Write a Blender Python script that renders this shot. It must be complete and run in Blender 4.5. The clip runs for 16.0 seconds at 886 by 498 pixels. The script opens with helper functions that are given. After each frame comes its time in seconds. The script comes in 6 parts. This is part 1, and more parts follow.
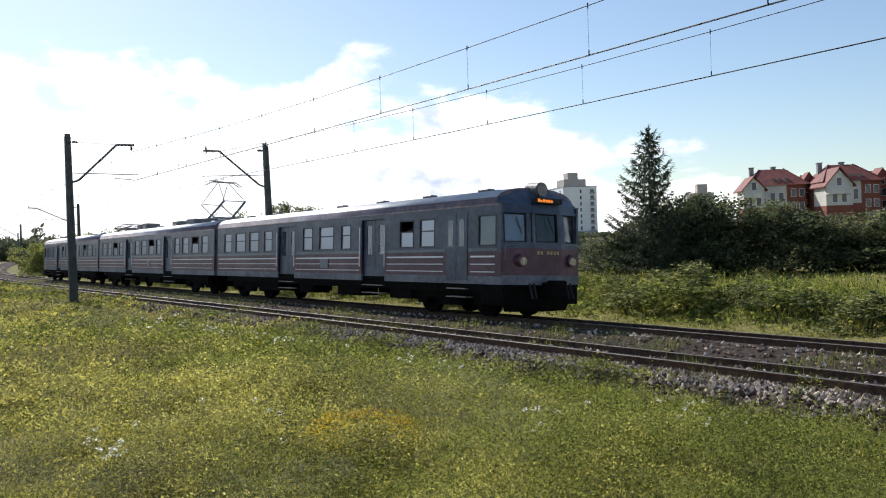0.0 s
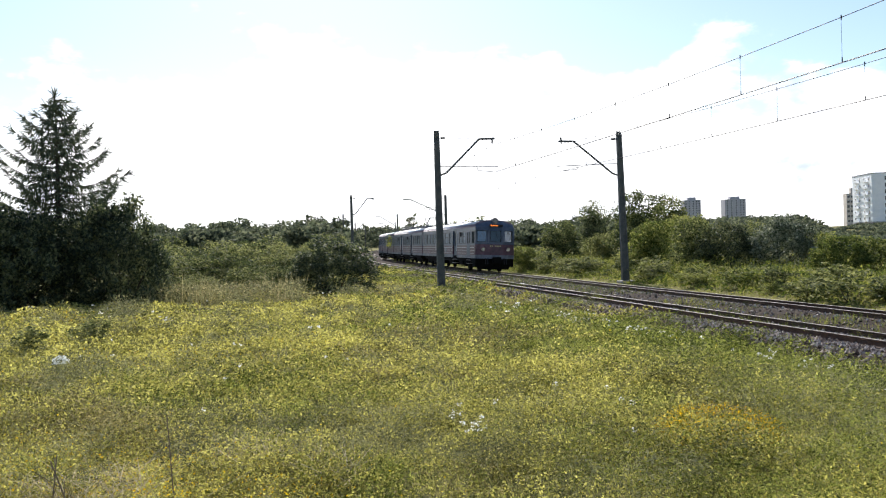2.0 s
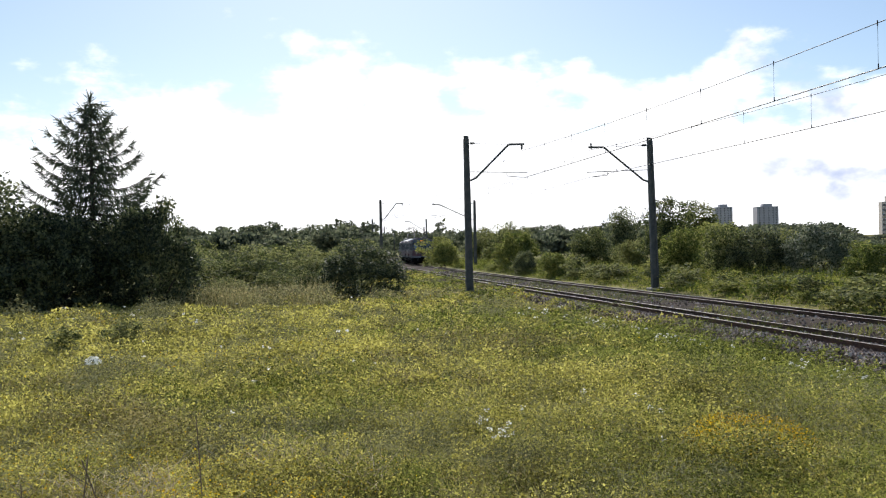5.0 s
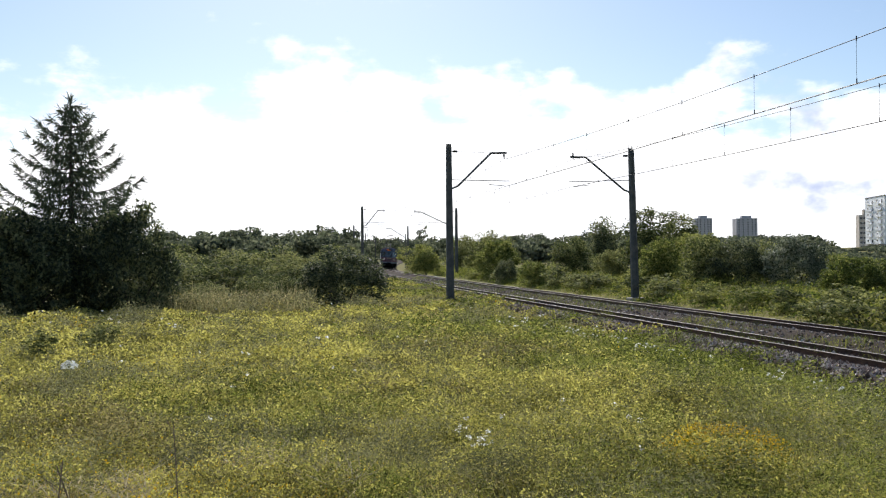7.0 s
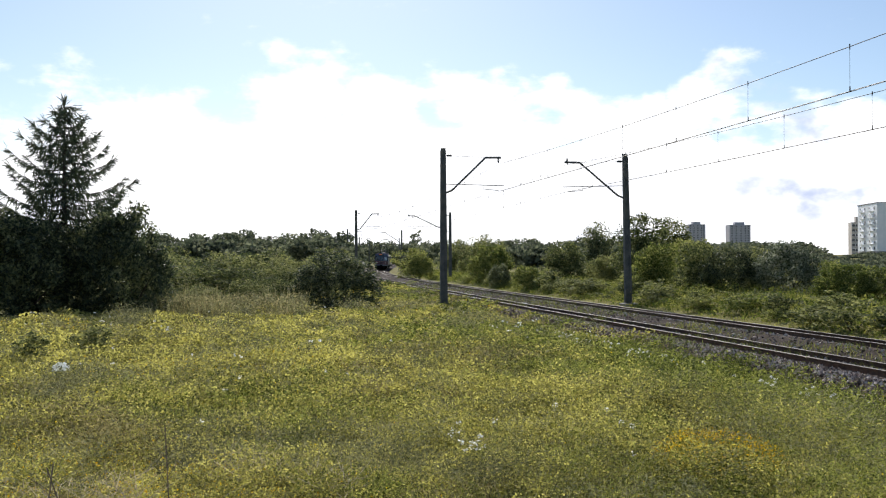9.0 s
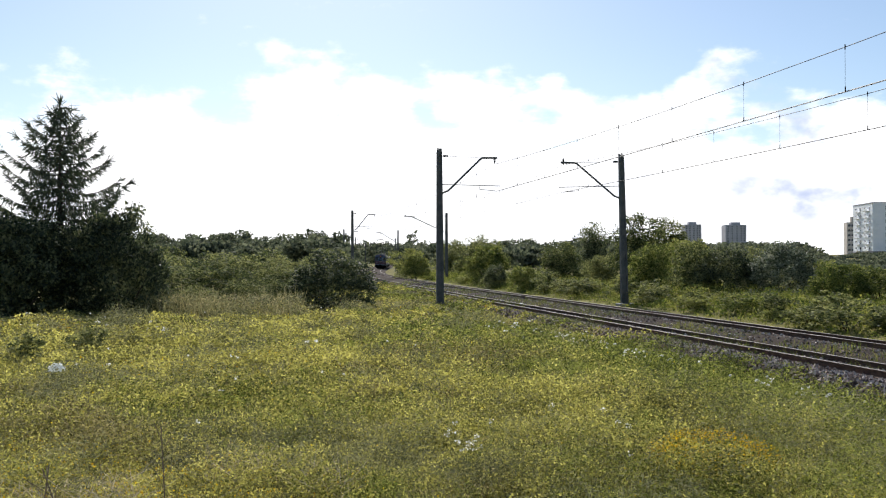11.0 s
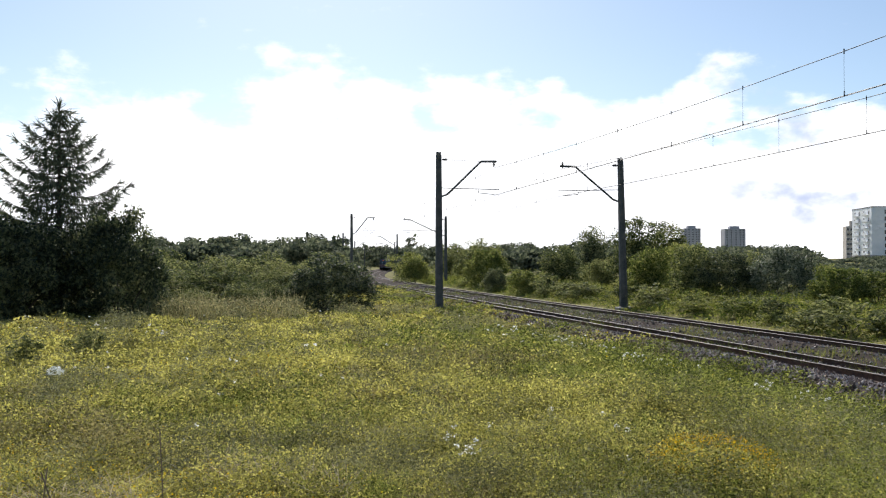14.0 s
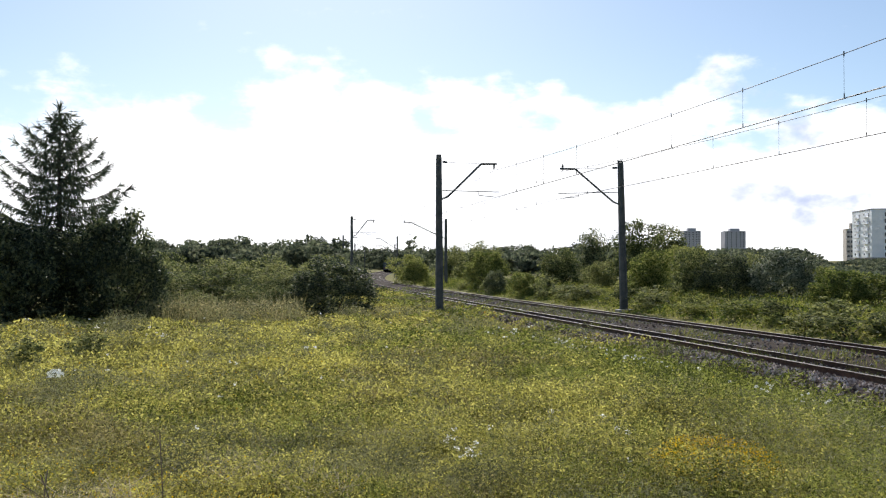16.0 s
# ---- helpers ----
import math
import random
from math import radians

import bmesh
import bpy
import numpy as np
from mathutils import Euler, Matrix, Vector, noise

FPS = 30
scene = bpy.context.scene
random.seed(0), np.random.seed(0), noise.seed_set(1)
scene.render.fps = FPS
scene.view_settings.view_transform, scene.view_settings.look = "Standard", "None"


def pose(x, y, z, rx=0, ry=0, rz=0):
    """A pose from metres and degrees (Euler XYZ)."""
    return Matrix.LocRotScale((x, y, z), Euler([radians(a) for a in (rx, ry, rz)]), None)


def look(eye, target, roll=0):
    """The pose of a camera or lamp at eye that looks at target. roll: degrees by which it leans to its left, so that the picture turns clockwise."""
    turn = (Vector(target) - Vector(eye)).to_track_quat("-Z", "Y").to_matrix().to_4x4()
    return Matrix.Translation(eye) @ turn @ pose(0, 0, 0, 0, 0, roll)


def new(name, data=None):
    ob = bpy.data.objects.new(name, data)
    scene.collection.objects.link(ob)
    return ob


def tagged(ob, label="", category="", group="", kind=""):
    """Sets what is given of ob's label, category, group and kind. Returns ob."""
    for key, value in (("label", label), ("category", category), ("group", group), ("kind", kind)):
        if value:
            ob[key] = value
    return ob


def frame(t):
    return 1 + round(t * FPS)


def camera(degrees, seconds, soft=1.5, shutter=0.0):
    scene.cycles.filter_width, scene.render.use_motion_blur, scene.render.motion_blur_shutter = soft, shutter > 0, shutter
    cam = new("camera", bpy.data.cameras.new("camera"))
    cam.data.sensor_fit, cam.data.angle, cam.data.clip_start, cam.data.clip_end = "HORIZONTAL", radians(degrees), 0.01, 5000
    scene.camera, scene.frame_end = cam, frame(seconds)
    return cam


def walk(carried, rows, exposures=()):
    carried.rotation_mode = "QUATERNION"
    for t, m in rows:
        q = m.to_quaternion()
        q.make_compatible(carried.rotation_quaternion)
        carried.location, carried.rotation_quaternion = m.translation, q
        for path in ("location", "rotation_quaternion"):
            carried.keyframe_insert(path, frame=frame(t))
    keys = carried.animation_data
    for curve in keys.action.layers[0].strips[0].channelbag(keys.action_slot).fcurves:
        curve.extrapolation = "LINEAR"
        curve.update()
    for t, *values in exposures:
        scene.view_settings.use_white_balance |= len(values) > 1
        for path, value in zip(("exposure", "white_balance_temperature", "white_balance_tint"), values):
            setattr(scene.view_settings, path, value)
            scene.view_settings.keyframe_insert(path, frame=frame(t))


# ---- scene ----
HALF = math.degrees(math.atan(784 / 1560)) * 2
EYE = (0.0, 0.0, 2.3)
cam = camera(HALF, 16.0, soft=1.1)
# seconds, pan, tilt and lean of the hand-held camera, in degrees
TURNS = [(0, -22.58, -0.36, 1.84), (0.1, -19.71, -0.5, 1.77), (0.2, -16.96, -0.6, 1.69), (0.3, -14.48, -0.7, 1.68), (0.4, -12.29, -0.77, 1.70),
    (0.5, -10.26, -0.77, 1.66), (0.7, -7.43, -0.73, 1.64), (1, -4.85, -0.66, 1.68), (1.5, -2.09, -0.53, 1.61), (2, 0.06, -0.42, 1.61), (2.5, 1.55,
    -0.33, 1.56), (3, 2.55, -0.25, 1.61), (3.5, 2.97, -0.24, 1.61), (4, 2.71, -0.20, 1.47), (6.5, 0.91, 0.31, 0.61), (7, 0.69, 0.44, 0.41), (7.5,
    0.51, 0.56, 0.28), (8, 0.38, 0.65, 0.19), (8.5, 0.31, 0.71, 0.07), (9, 0.28, 0.71, 0.00), (11.5, 0.00, 0.75, 0.06), (12, -0.02, 0.79, 0.06),
    (12.5, -0.02, 0.84, 0.10), (13, -0.02, 0.86, 0.02), (13.5, -0.01, 0.91, 0.05), (14, -0.01, 0.96, -0.02), (14.5, -0.01, 1.01, 0.04), (15, -0.02,
    1.07, 0.05), (15.5, -0.01, 1.08, -0.00), (16, -0.00, 1.12, -0.00)]
walk(cam, [(t, pose(*EYE, 90 + tilt, 0, pan) @ pose(0, 0, 0, 0, 0, -lean)) for t, pan, tilt, lean in TURNS],
     exposures=[(0, 0.15), (0.5, 0.3), (1.5, 0.4), (2.0, 0.4), (2.6, 0.25), (3.5, 0.06), (16, 0.06)])

# ---- light ----
SUN_AZ, SUN_EL = 8.0, 38.0   # degrees to the left of the y axis, and up


def make_world():
    w = bpy.data.worlds.new("sky")
    scene.world = w
    w.use_nodes = True
    nt = w.node_tree
    N, Lk = nt.nodes, nt.links
    N.clear()
    out = N.new("ShaderNodeOutputWorld")
    bg = N.new("ShaderNodeBackground")
    sky = N.new("ShaderNodeTexSky")
    sky.sky_type = "NISHITA"
    sky.sun_disc = False
    sky.sun_elevation = radians(SUN_EL)
    sky.sun_rotation = radians(-SUN_AZ)
    sky.air_density, sky.dust_density, sky.ozone_density = 1.0, 0.5, 2.2
    geo = N.new("ShaderNodeTexCoord")
    sep = N.new("ShaderNodeSeparateXYZ")
    Lk.new(geo.outputs["Generated"], sep.inputs[0])
    # cumulus in a flat layer: the direction divided by its height
    up = N.new("ShaderNodeMath"); up.operation = "MAXIMUM"; up.inputs[1].default_value = 0.0
    Lk.new(sep.outputs["Z"], up.inputs[0])
    add = N.new("ShaderNodeMath"); add.operation = "ADD"; add.inputs[1].default_value = 0.12
    Lk.new(up.outputs[0], add.inputs[0])
    div = N.new("ShaderNodeVectorMath"); div.operation = "DIVIDE"
    comb = N.new("ShaderNodeCombineXYZ")
    for i in range(3):
        Lk.new(add.outputs[0], comb.inputs[i])
    Lk.new(geo.outputs["Generated"], div.inputs[0])
    Lk.new(comb.outputs[0], div.inputs[1])
    noi = N.new("ShaderNodeTexNoise")
    noi.inputs["Scale"].default_value, noi.inputs["Detail"].default_value, noi.inputs["Roughness"].default_value = 1.5, 7.0, 0.55
    Lk.new(div.outputs[0], noi.inputs["Vector"])
    puff = N.new("ShaderNodeTexNoise")
    puff.inputs["Scale"].default_value, puff.inputs["Detail"].default_value, puff.inputs["Roughness"].default_value = 3.4, 8.0, 0.55
    lump = N.new("ShaderNodeVectorMath"); lump.operation = "MULTIPLY"
    lump.inputs[1].default_value = (3.0, 3.0, 4.6)
    Lk.new(geo.outputs["Generated"], lump.inputs[0])
    Lk.new(lump.outputs[0], puff.inputs["Vector"])
    both = N.new("ShaderNodeMix")
    both.inputs["Factor"].default_value = 0.55
    Lk.new(noi.outputs["Fac"], both.inputs["A"]); Lk.new(puff.outputs["Fac"], both.inputs["B"])
    # more cloud low down and towards the sun, clear overhead
    cov = N.new("ShaderNodeMapRange")
    cov.inputs["From Min"].default_value, cov.inputs["From Max"].default_value = 0.02, 0.245
    cov.inputs["To Min"].default_value, cov.inputs["To Max"].default_value = 0.22, -0.22
    Lk.new(sep.outputs["Z"], cov.inputs["Value"])
    dot = N.new("ShaderNodeVectorMath"); dot.operation = "DOT_PRODUCT"
    dot.inputs[1].default_value = (-math.sin(radians(SUN_AZ)), math.cos(radians(SUN_AZ)), 0)
    Lk.new(geo.outputs["Generated"], dot.inputs[0])
    tow = N.new("ShaderNodeMapRange")
    tow.inputs["From Min"].default_value, tow.inputs["From Max"].default_value = 0.86, 0.985
    tow.inputs["To Min"].default_value, tow.inputs["To Max"].default_value = -0.09, 0.14
    Lk.new(dot.outputs["Value"], tow.inputs["Value"])
    cs = N.new("ShaderNodeMath"); cs.operation = "ADD"
    Lk.new(cov.outputs[0], cs.inputs[0]); Lk.new(tow.outputs[0], cs.inputs[1])
    # a wide clear stretch of sky well away from the sun
    dot2 = N.new("ShaderNodeVectorMath"); dot2.operation = "DOT_PRODUCT"
    dot2.inputs[1].default_value = (math.sin(radians(58)) * math.cos(radians(22)), math.cos(radians(58)) * math.cos(radians(22)), math.sin(radians(22)))
    Lk.new(geo.outputs["Generated"], dot2.inputs[0])
    clear = N.new("ShaderNodeMapRange")
    clear.inputs["From Min"].default_value, clear.inputs["From Max"].default_value = 0.86, 0.95
    clear.inputs["To Min"].default_value, clear.inputs["To Max"].default_value = 0.0, -0.16
    Lk.new(dot2.outputs["Value"], clear.inputs["Value"])
    cs2 = N.new("ShaderNodeMath"); cs2.operation = "ADD"
    Lk.new(cs.outputs[0], cs2.inputs[0]); Lk.new(clear.outputs[0], cs2.inputs[1])
    # a bank of cumulus low over the railway
    dot3 = N.new("ShaderNodeVectorMath"); dot3.operation = "DOT_PRODUCT"
    dot3.inputs[1].default_value = (math.sin(radians(23)) * math.cos(radians(7)), math.cos(radians(23)) * math.cos(radians(7)), math.sin(radians(7)))
    Lk.new(geo.outputs["Generated"], dot3.inputs[0])
    bank = N.new("ShaderNodeMapRange"); bank.interpolation_type = "SMOOTHSTEP"
    bank.inputs["From Min"].default_value, bank.inputs["From Max"].default_value = 0.972, 0.998
    bank.inputs["To Min"].default_value, bank.inputs["To Max"].default_value = 0.0, 0.125
    Lk.new(dot3.outputs["Value"], bank.inputs["Value"])
    cs = N.new("ShaderNodeMath"); cs.operation = "ADD"
    Lk.new(cs2.outputs[0], cs.inputs[0]); Lk.new(bank.outputs[0], cs.inputs[1])
    tot = N.new("ShaderNodeMath"); tot.operation = "ADD"
    Lk.new(both.outputs["Result"], tot.inputs[0]); Lk.new(cs.outputs[0], tot.inputs[1])
    ramp = N.new("ShaderNodeMapRange"); ramp.interpolation_type = "SMOOTHSTEP"
    ramp.inputs["From Min"].default_value, ramp.inputs["From Max"].default_value = 0.45, 0.575
    Lk.new(tot.outputs[0], ramp.inputs["Value"])
    # the thick middle of a cloud is a bluish grey
    core = N.new("ShaderNodeMapRange"); core.interpolation_type = "SMOOTHSTEP"
    noi2 = N.new("ShaderNodeTexNoise")
    noi2.inputs["Scale"].default_value, noi2.inputs["Detail"].default_value = 4.2, 5.0
    Lk.new(lump.outputs[0], noi2.inputs["Vector"])
    Lk.new(noi2.outputs["Fac"], core.inputs["Value"])
    core.inputs["From Min"].default_value, core.inputs["From Max"].default_value = 0.5, 0.7
    away = N.new("ShaderNodeMapRange")
    away.inputs["From Min"].default_value, away.inputs["From Max"].default_value = 0.88, 0.97
    away.inputs["To Min"].default_value, away.inputs["To Max"].default_value = 1.0, 0.22
    Lk.new(dot.outputs["Value"], away.inputs["Value"])
    shade = N.new("ShaderNodeMath"); shade.operation = "MULTIPLY"
    Lk.new(core.outputs[0], shade.inputs[0]); Lk.new(away.outputs[0], shade.inputs[1])
    ccol = N.new("ShaderNodeMix"); ccol.data_type = "RGBA"
    ccol.inputs["A"].default_value, ccol.inputs["B"].default_value = (11.5, 11.5, 11.7, 1), (5.2, 5.9, 7.9, 1)
    Lk.new(shade.outputs[0], ccol.inputs["Factor"])
    mix = N.new("ShaderNodeMix"); mix.data_type = "RGBA"
    Lk.new(ramp.outputs[0], mix.inputs["Factor"])
    Lk.new(sky.outputs[0], mix.inputs["A"]); Lk.new(ccol.outputs["Result"], mix.inputs["B"])
    Lk.new(mix.outputs["Result"], bg.inputs["Color"])
    bg.inputs["Strength"].default_value = 0.115
    Lk.new(bg.outputs[0], out.inputs["Surface"])


make_world()
sun = new("sun", bpy.data.lights.new("sun", "SUN"))
sun.data.energy, sun.data.angle, sun.data.color = 5.0, radians(0.53), (1.0, 0.96, 0.9)
a, e = radians(SUN_AZ), radians(SUN_EL)
TO_SUN = Vector((-math.sin(a) * math.cos(e), math.cos(a) * math.cos(e), math.sin(e)))
sun.matrix_world = look(TO_SUN * 300, (0, 0, 0))

# ---- materials ----


def material(name, stops, scale=4.0, rough=0.8, metal=0.0, bump=0.0, bump_scale=None, island=0.0, objvar=0.0, fine=6.0,
             translucent=0.0, coord="Object", emit=None, spec=0.5):
    """Noise-mottled surface: stops are colours from dark to light; two scales of noise, bump, and variation by piece."""
    m = bpy.data.materials.new(name)
    m.use_nodes = True
    nt = m.node_tree
    N, Lk = nt.nodes, nt.links
    b = N["Principled BSDF"]
    tc = N.new("ShaderNodeTexCoord")
    n1 = N.new("ShaderNodeTexNoise")
    n1.inputs["Scale"].default_value, n1.inputs["Detail"].default_value = scale, 5.0
    n2 = N.new("ShaderNodeTexNoise")
    n2.inputs["Scale"].default_value, n2.inputs["Detail"].default_value = scale * fine, 4.0
    src = tc.outputs["Object"]
    if coord == "World":
        g = N.new("ShaderNodeNewGeometry")
        src = g.outputs["Position"]
    Lk.new(src, n1.inputs["Vector"]); Lk.new(src, n2.inputs["Vector"])
    mixf = N.new("ShaderNodeMix")
    mixf.inputs["Factor"].default_value = 0.4
    Lk.new(n1.outputs["Fac"], mixf.inputs["A"]); Lk.new(n2.outputs["Fac"], mixf.inputs["B"])
    fac = mixf.outputs["Result"]
    for amount, kind in ((island, "i"), (objvar, "o")):
        if amount:
            if kind == "i":
                g2 = N.new("ShaderNodeNewGeometry"); o = g2.outputs["Random Per Island"]
            else:
                g2 = N.new("ShaderNodeObjectInfo"); o = g2.outputs["Random"]
            sc = N.new("ShaderNodeMath"); sc.operation = "MULTIPLY_ADD"
            sc.inputs[1].default_value, sc.inputs[2].default_value = amount, -amount / 2
            Lk.new(o, sc.inputs[0])
            ad = N.new("ShaderNodeMath"); ad.operation = "ADD"
            Lk.new(fac, ad.inputs[0]); Lk.new(sc.outputs[0], ad.inputs[1])
            fac = ad.outputs[0]
    r = N.new("ShaderNodeValToRGB")
    el = r.color_ramp.elements
    k = len(stops)
    for i, c in enumerate(stops):
        p = 0.36 + 0.28 * i / max(1, k - 1)
        e_ = el[i] if i < 2 else el.new(p)
        e_.position, e_.color = p, (*c, 1)
    Lk.new(fac, r.inputs["Fac"])
    Lk.new(r.outputs["Color"], b.inputs["Base Color"])
    b.inputs["Roughness"].default_value, b.inputs["Metallic"].default_value = rough, metal
    b.inputs["Specular IOR Level"].default_value = spec
    if bump:
        n3 = N.new("ShaderNodeTexNoise")
        n3.inputs["Scale"].default_value, n3.inputs["Detail"].default_value = bump_scale or scale * 8, 6.0
        Lk.new(src, n3.inputs["Vector"])
        bp = N.new("ShaderNodeBump")
        bp.inputs["Strength"].default_value, bp.inputs["Distance"].default_value = bump, 0.02
        Lk.new(n3.outputs["Fac"], bp.inputs["Height"]); Lk.new(bp.outputs["Normal"], b.inputs["Normal"])
    if emit:
        b.inputs["Emission Color"].default_value = (*emit[:3], 1)
        b.inputs["Emission Strength"].default_value = emit[3]
    if translucent:
        tr = N.new("ShaderNodeBsdfTranslucent")
        hs = N.new("ShaderNodeHueSaturation")
        hs.inputs["Value"].default_value, hs.inputs["Saturation"].default_value = 1.6, 1.1
        Lk.new(r.outputs["Color"], hs.inputs["Color"]); Lk.new(hs.outputs["Color"], tr.inputs["Color"])
        ms = N.new("ShaderNodeMixShader")
        ms.inputs["Fac"].default_value = translucent
        Lk.new(b.outputs[0], ms.inputs[1]); Lk.new(tr.outputs[0], ms.inputs[2])
        Lk.new(ms.outputs[0], N["Material Output"].inputs["Surface"])
    return m


def glass_material(name, gloss=0.3, see=(0.85, 0.9, 0.9), sky_veil=0.0, rough=0.03):
    """Window glass: part mirror, part clear; a pale diffuse layer stands in for reflected sky."""
    m = bpy.data.materials.new(name)
    m.use_nodes = True
    N, Lk = m.node_tree.nodes, m.node_tree.links
    g = N.new("ShaderNodeBsdfGlossy")
    # bluish mirror tint: the sky's reflected colour is put in here
    g.inputs["Roughness"].default_value, g.inputs["Color"].default_value = rough, (0.76, 0.86, 0.98, 1)
    t = N.new("ShaderNodeBsdfTransparent")
    t.inputs["Color"].default_value = (*see, 1)
    ms = N.new("ShaderNodeMixShader")
    ms.inputs["Fac"].default_value = gloss
    Lk.new(t.outputs[0], ms.inputs[1]); Lk.new(g.outputs[0], ms.inputs[2])
    Lk.new(ms.outputs[0], N["Material Output"].inputs["Surface"])
    # pale diffuse sheen in place of the sky mirrored in the panes
    if sky_veil:
        d = N.new("ShaderNodeBsdfDiffuse")
        d.inputs["Color"].default_value = (0.6, 0.62, 0.64, 1)
        m2 = N.new("ShaderNodeMixShader")
        m2.inputs["Fac"].default_value = sky_veil
        Lk.new(ms.outputs[0], m2.inputs[1]); Lk.new(d.outputs[0], m2.inputs[2])
        Lk.new(m2.outputs[0], N["Material Output"].inputs["Surface"])
    return m


M_MEADOW = material("meadow", [(0.1, 0.095, 0.036), (0.18, 0.165, 0.06), (0.27, 0.24, 0.095)], 0.5, 0.95, bump=0.5, bump_scale=14, coord="World", fine=14, spec=0.05)
M_GRASS = material("grass_blades", [(0.15, 0.147, 0.048), (0.295, 0.28, 0.09), (0.42, 0.39, 0.148)], 0.6, 0.75, island=0.25, translucent=0.4, coord="World", spec=0.15)
M_HERB = material("meadow_herbs", [(0.125, 0.121, 0.037), (0.34, 0.315, 0.092), (0.49, 0.448, 0.15)], 0.9, 0.75, island=0.34, translucent=0.5, coord="World", spec=0.2)
M_TALL = material("green_grass", [(0.036, 0.047, 0.011), (0.12, 0.136, 0.032), (0.27, 0.28, 0.082)], 0.4, 0.75, island=0.45, translucent=0.5, coord="World", spec=0.2)
M_SAGE = material("sage_weeds", [(0.075, 0.078, 0.038), (0.175, 0.173, 0.085), (0.32, 0.305, 0.16)], 0.6, 0.8, island=0.3, translucent=0.3, coord="World", spec=0.15)
M_MOSS = material("olive_weeds", [(0.1, 0.088, 0.035), (0.2, 0.174, 0.07), (0.35, 0.3, 0.14)], 0.6, 0.8, island=0.4, translucent=0.35, coord="World", spec=0.15)
M_DRY = material("dry_grass", [(0.16, 0.14, 0.06), (0.30, 0.26, 0.12), (0.42, 0.36, 0.2)], 0.5, 0.8, island=0.4, translucent=0.35, coord="World")
M_STRAW = material("bleached_straw", [(0.24, 0.2, 0.12), (0.38, 0.32, 0.2), (0.52, 0.45, 0.31)], 3, 0.8, island=0.5, translucent=0.3, coord="World")
M_YELLOW = material("yellow_petals", [(0.42, 0.3, 0.022), (0.58, 0.43, 0.035), (0.68, 0.53, 0.07)], 0.5, 0.6, island=0.4, translucent=0.4, coord="World")
M_ORANGE = material("amber_petals", [(0.38, 0.22, 0.015), (0.52, 0.34, 0.025), (0.62, 0.44, 0.04)], 0.5, 0.6, island=0.4, translucent=0.4, coord="World")
M_WHITE = material("white_petals", [(0.7, 0.7, 0.66), (0.8, 0.8, 0.77)], 3, 0.7, translucent=0.4, coord="World")
M_LEAF = material("leaves", [(0.048, 0.062, 0.026), (0.12, 0.135, 0.05), (0.26, 0.26, 0.11)], 0.5, 0.75, island=0.4, objvar=0.2, translucent=0.4, coord="World", spec=0.15)
M_LEAF_L = material("light_leaves", [(0.065, 0.085, 0.024), (0.15, 0.168, 0.05), (0.28, 0.28, 0.1)], 0.5, 0.75, island=0.4, objvar=0.2, translucent=0.45, coord="World", spec=0.15)
M_SILVER = material("silver_leaves", [(0.05, 0.065, 0.032), (0.11, 0.13, 0.075), (0.25, 0.265, 0.18)], 0.8, 0.6, island=0.6, translucent=0.3, coord="World")
M_LEAF_D = material("dark_leaves", [(0.032, 0.044, 0.024), (0.08, 0.096, 0.046), (0.19, 0.2, 0.095)], 0.6, 0.6, island=0.5, objvar=0.15, translucent=0.35, coord="World", spec=0.25)
# Leaf green greyed for the far woods: distance haze put into the colour.
M_LEAF_F = material("hazed_leaves", [(0.05, 0.062, 0.04), (0.1, 0.115, 0.07), (0.19, 0.2, 0.125)], 0.2, 0.8, island=0.35, translucent=0.35, coord="World", spec=0.1)
M_NEEDLE = material("needles", [(0.022, 0.036, 0.02), (0.045, 0.062, 0.032), (0.085, 0.1, 0.05)], 0.8, 0.6, island=0.4, translucent=0.25, coord="World")
M_WEED = material("verge_weeds", [(0.055, 0.078, 0.02), (0.135, 0.16, 0.038), (0.26, 0.255, 0.075)], 0.4, 0.75, island=0.4, translucent=0.45, coord="World", spec=0.15)
M_STALK = material("dead_stalk", [(0.12, 0.09, 0.06), (0.22, 0.17, 0.12)], 20, 0.9)
M_BARK = material("bark", [(0.03, 0.022, 0.016), (0.08, 0.06, 0.045)], 6, 0.9, bump=0.6)
M_BALLAST = material("ballast", [(0.022, 0.017, 0.014), (0.055, 0.042, 0.034), (0.10, 0.078, 0.062)], 9, 0.95, bump=1.0, bump_scale=30, coord="World", spec=0.05)
M_STONE = material("crushed_stone", [(0.09, 0.06, 0.045), (0.3, 0.215, 0.165), (0.62, 0.51, 0.43)], 5, 0.9, island=0.5, bump=0.4, coord="World")
M_RAILSIDE = material("rusty_rail", [(0.04, 0.024, 0.016), (0.085, 0.045, 0.028), (0.12, 0.07, 0.04)], 8, 0.85, bump=0.3)
M_RAILHEAD = material("worn_rail_head", [(0.075, 0.06, 0.05), (0.14, 0.12, 0.105)], 4, 0.6, metal=0.4)
M_SLEEPER = material("weathered_sleeper", [(0.05, 0.04, 0.032), (0.11, 0.09, 0.075)], 5, 0.9, bump=0.5, objvar=0.3)
M_POLE = material("weathered_steel_pole", [(0.05, 0.055, 0.055), (0.09, 0.095, 0.09), (0.13, 0.125, 0.11)], 3, 0.7, metal=0.2, bump=0.2)
M_WIRE = material("overhead_wire", [(0.03, 0.03, 0.032), (0.06, 0.06, 0.06)], 3, 0.6, metal=0.6)

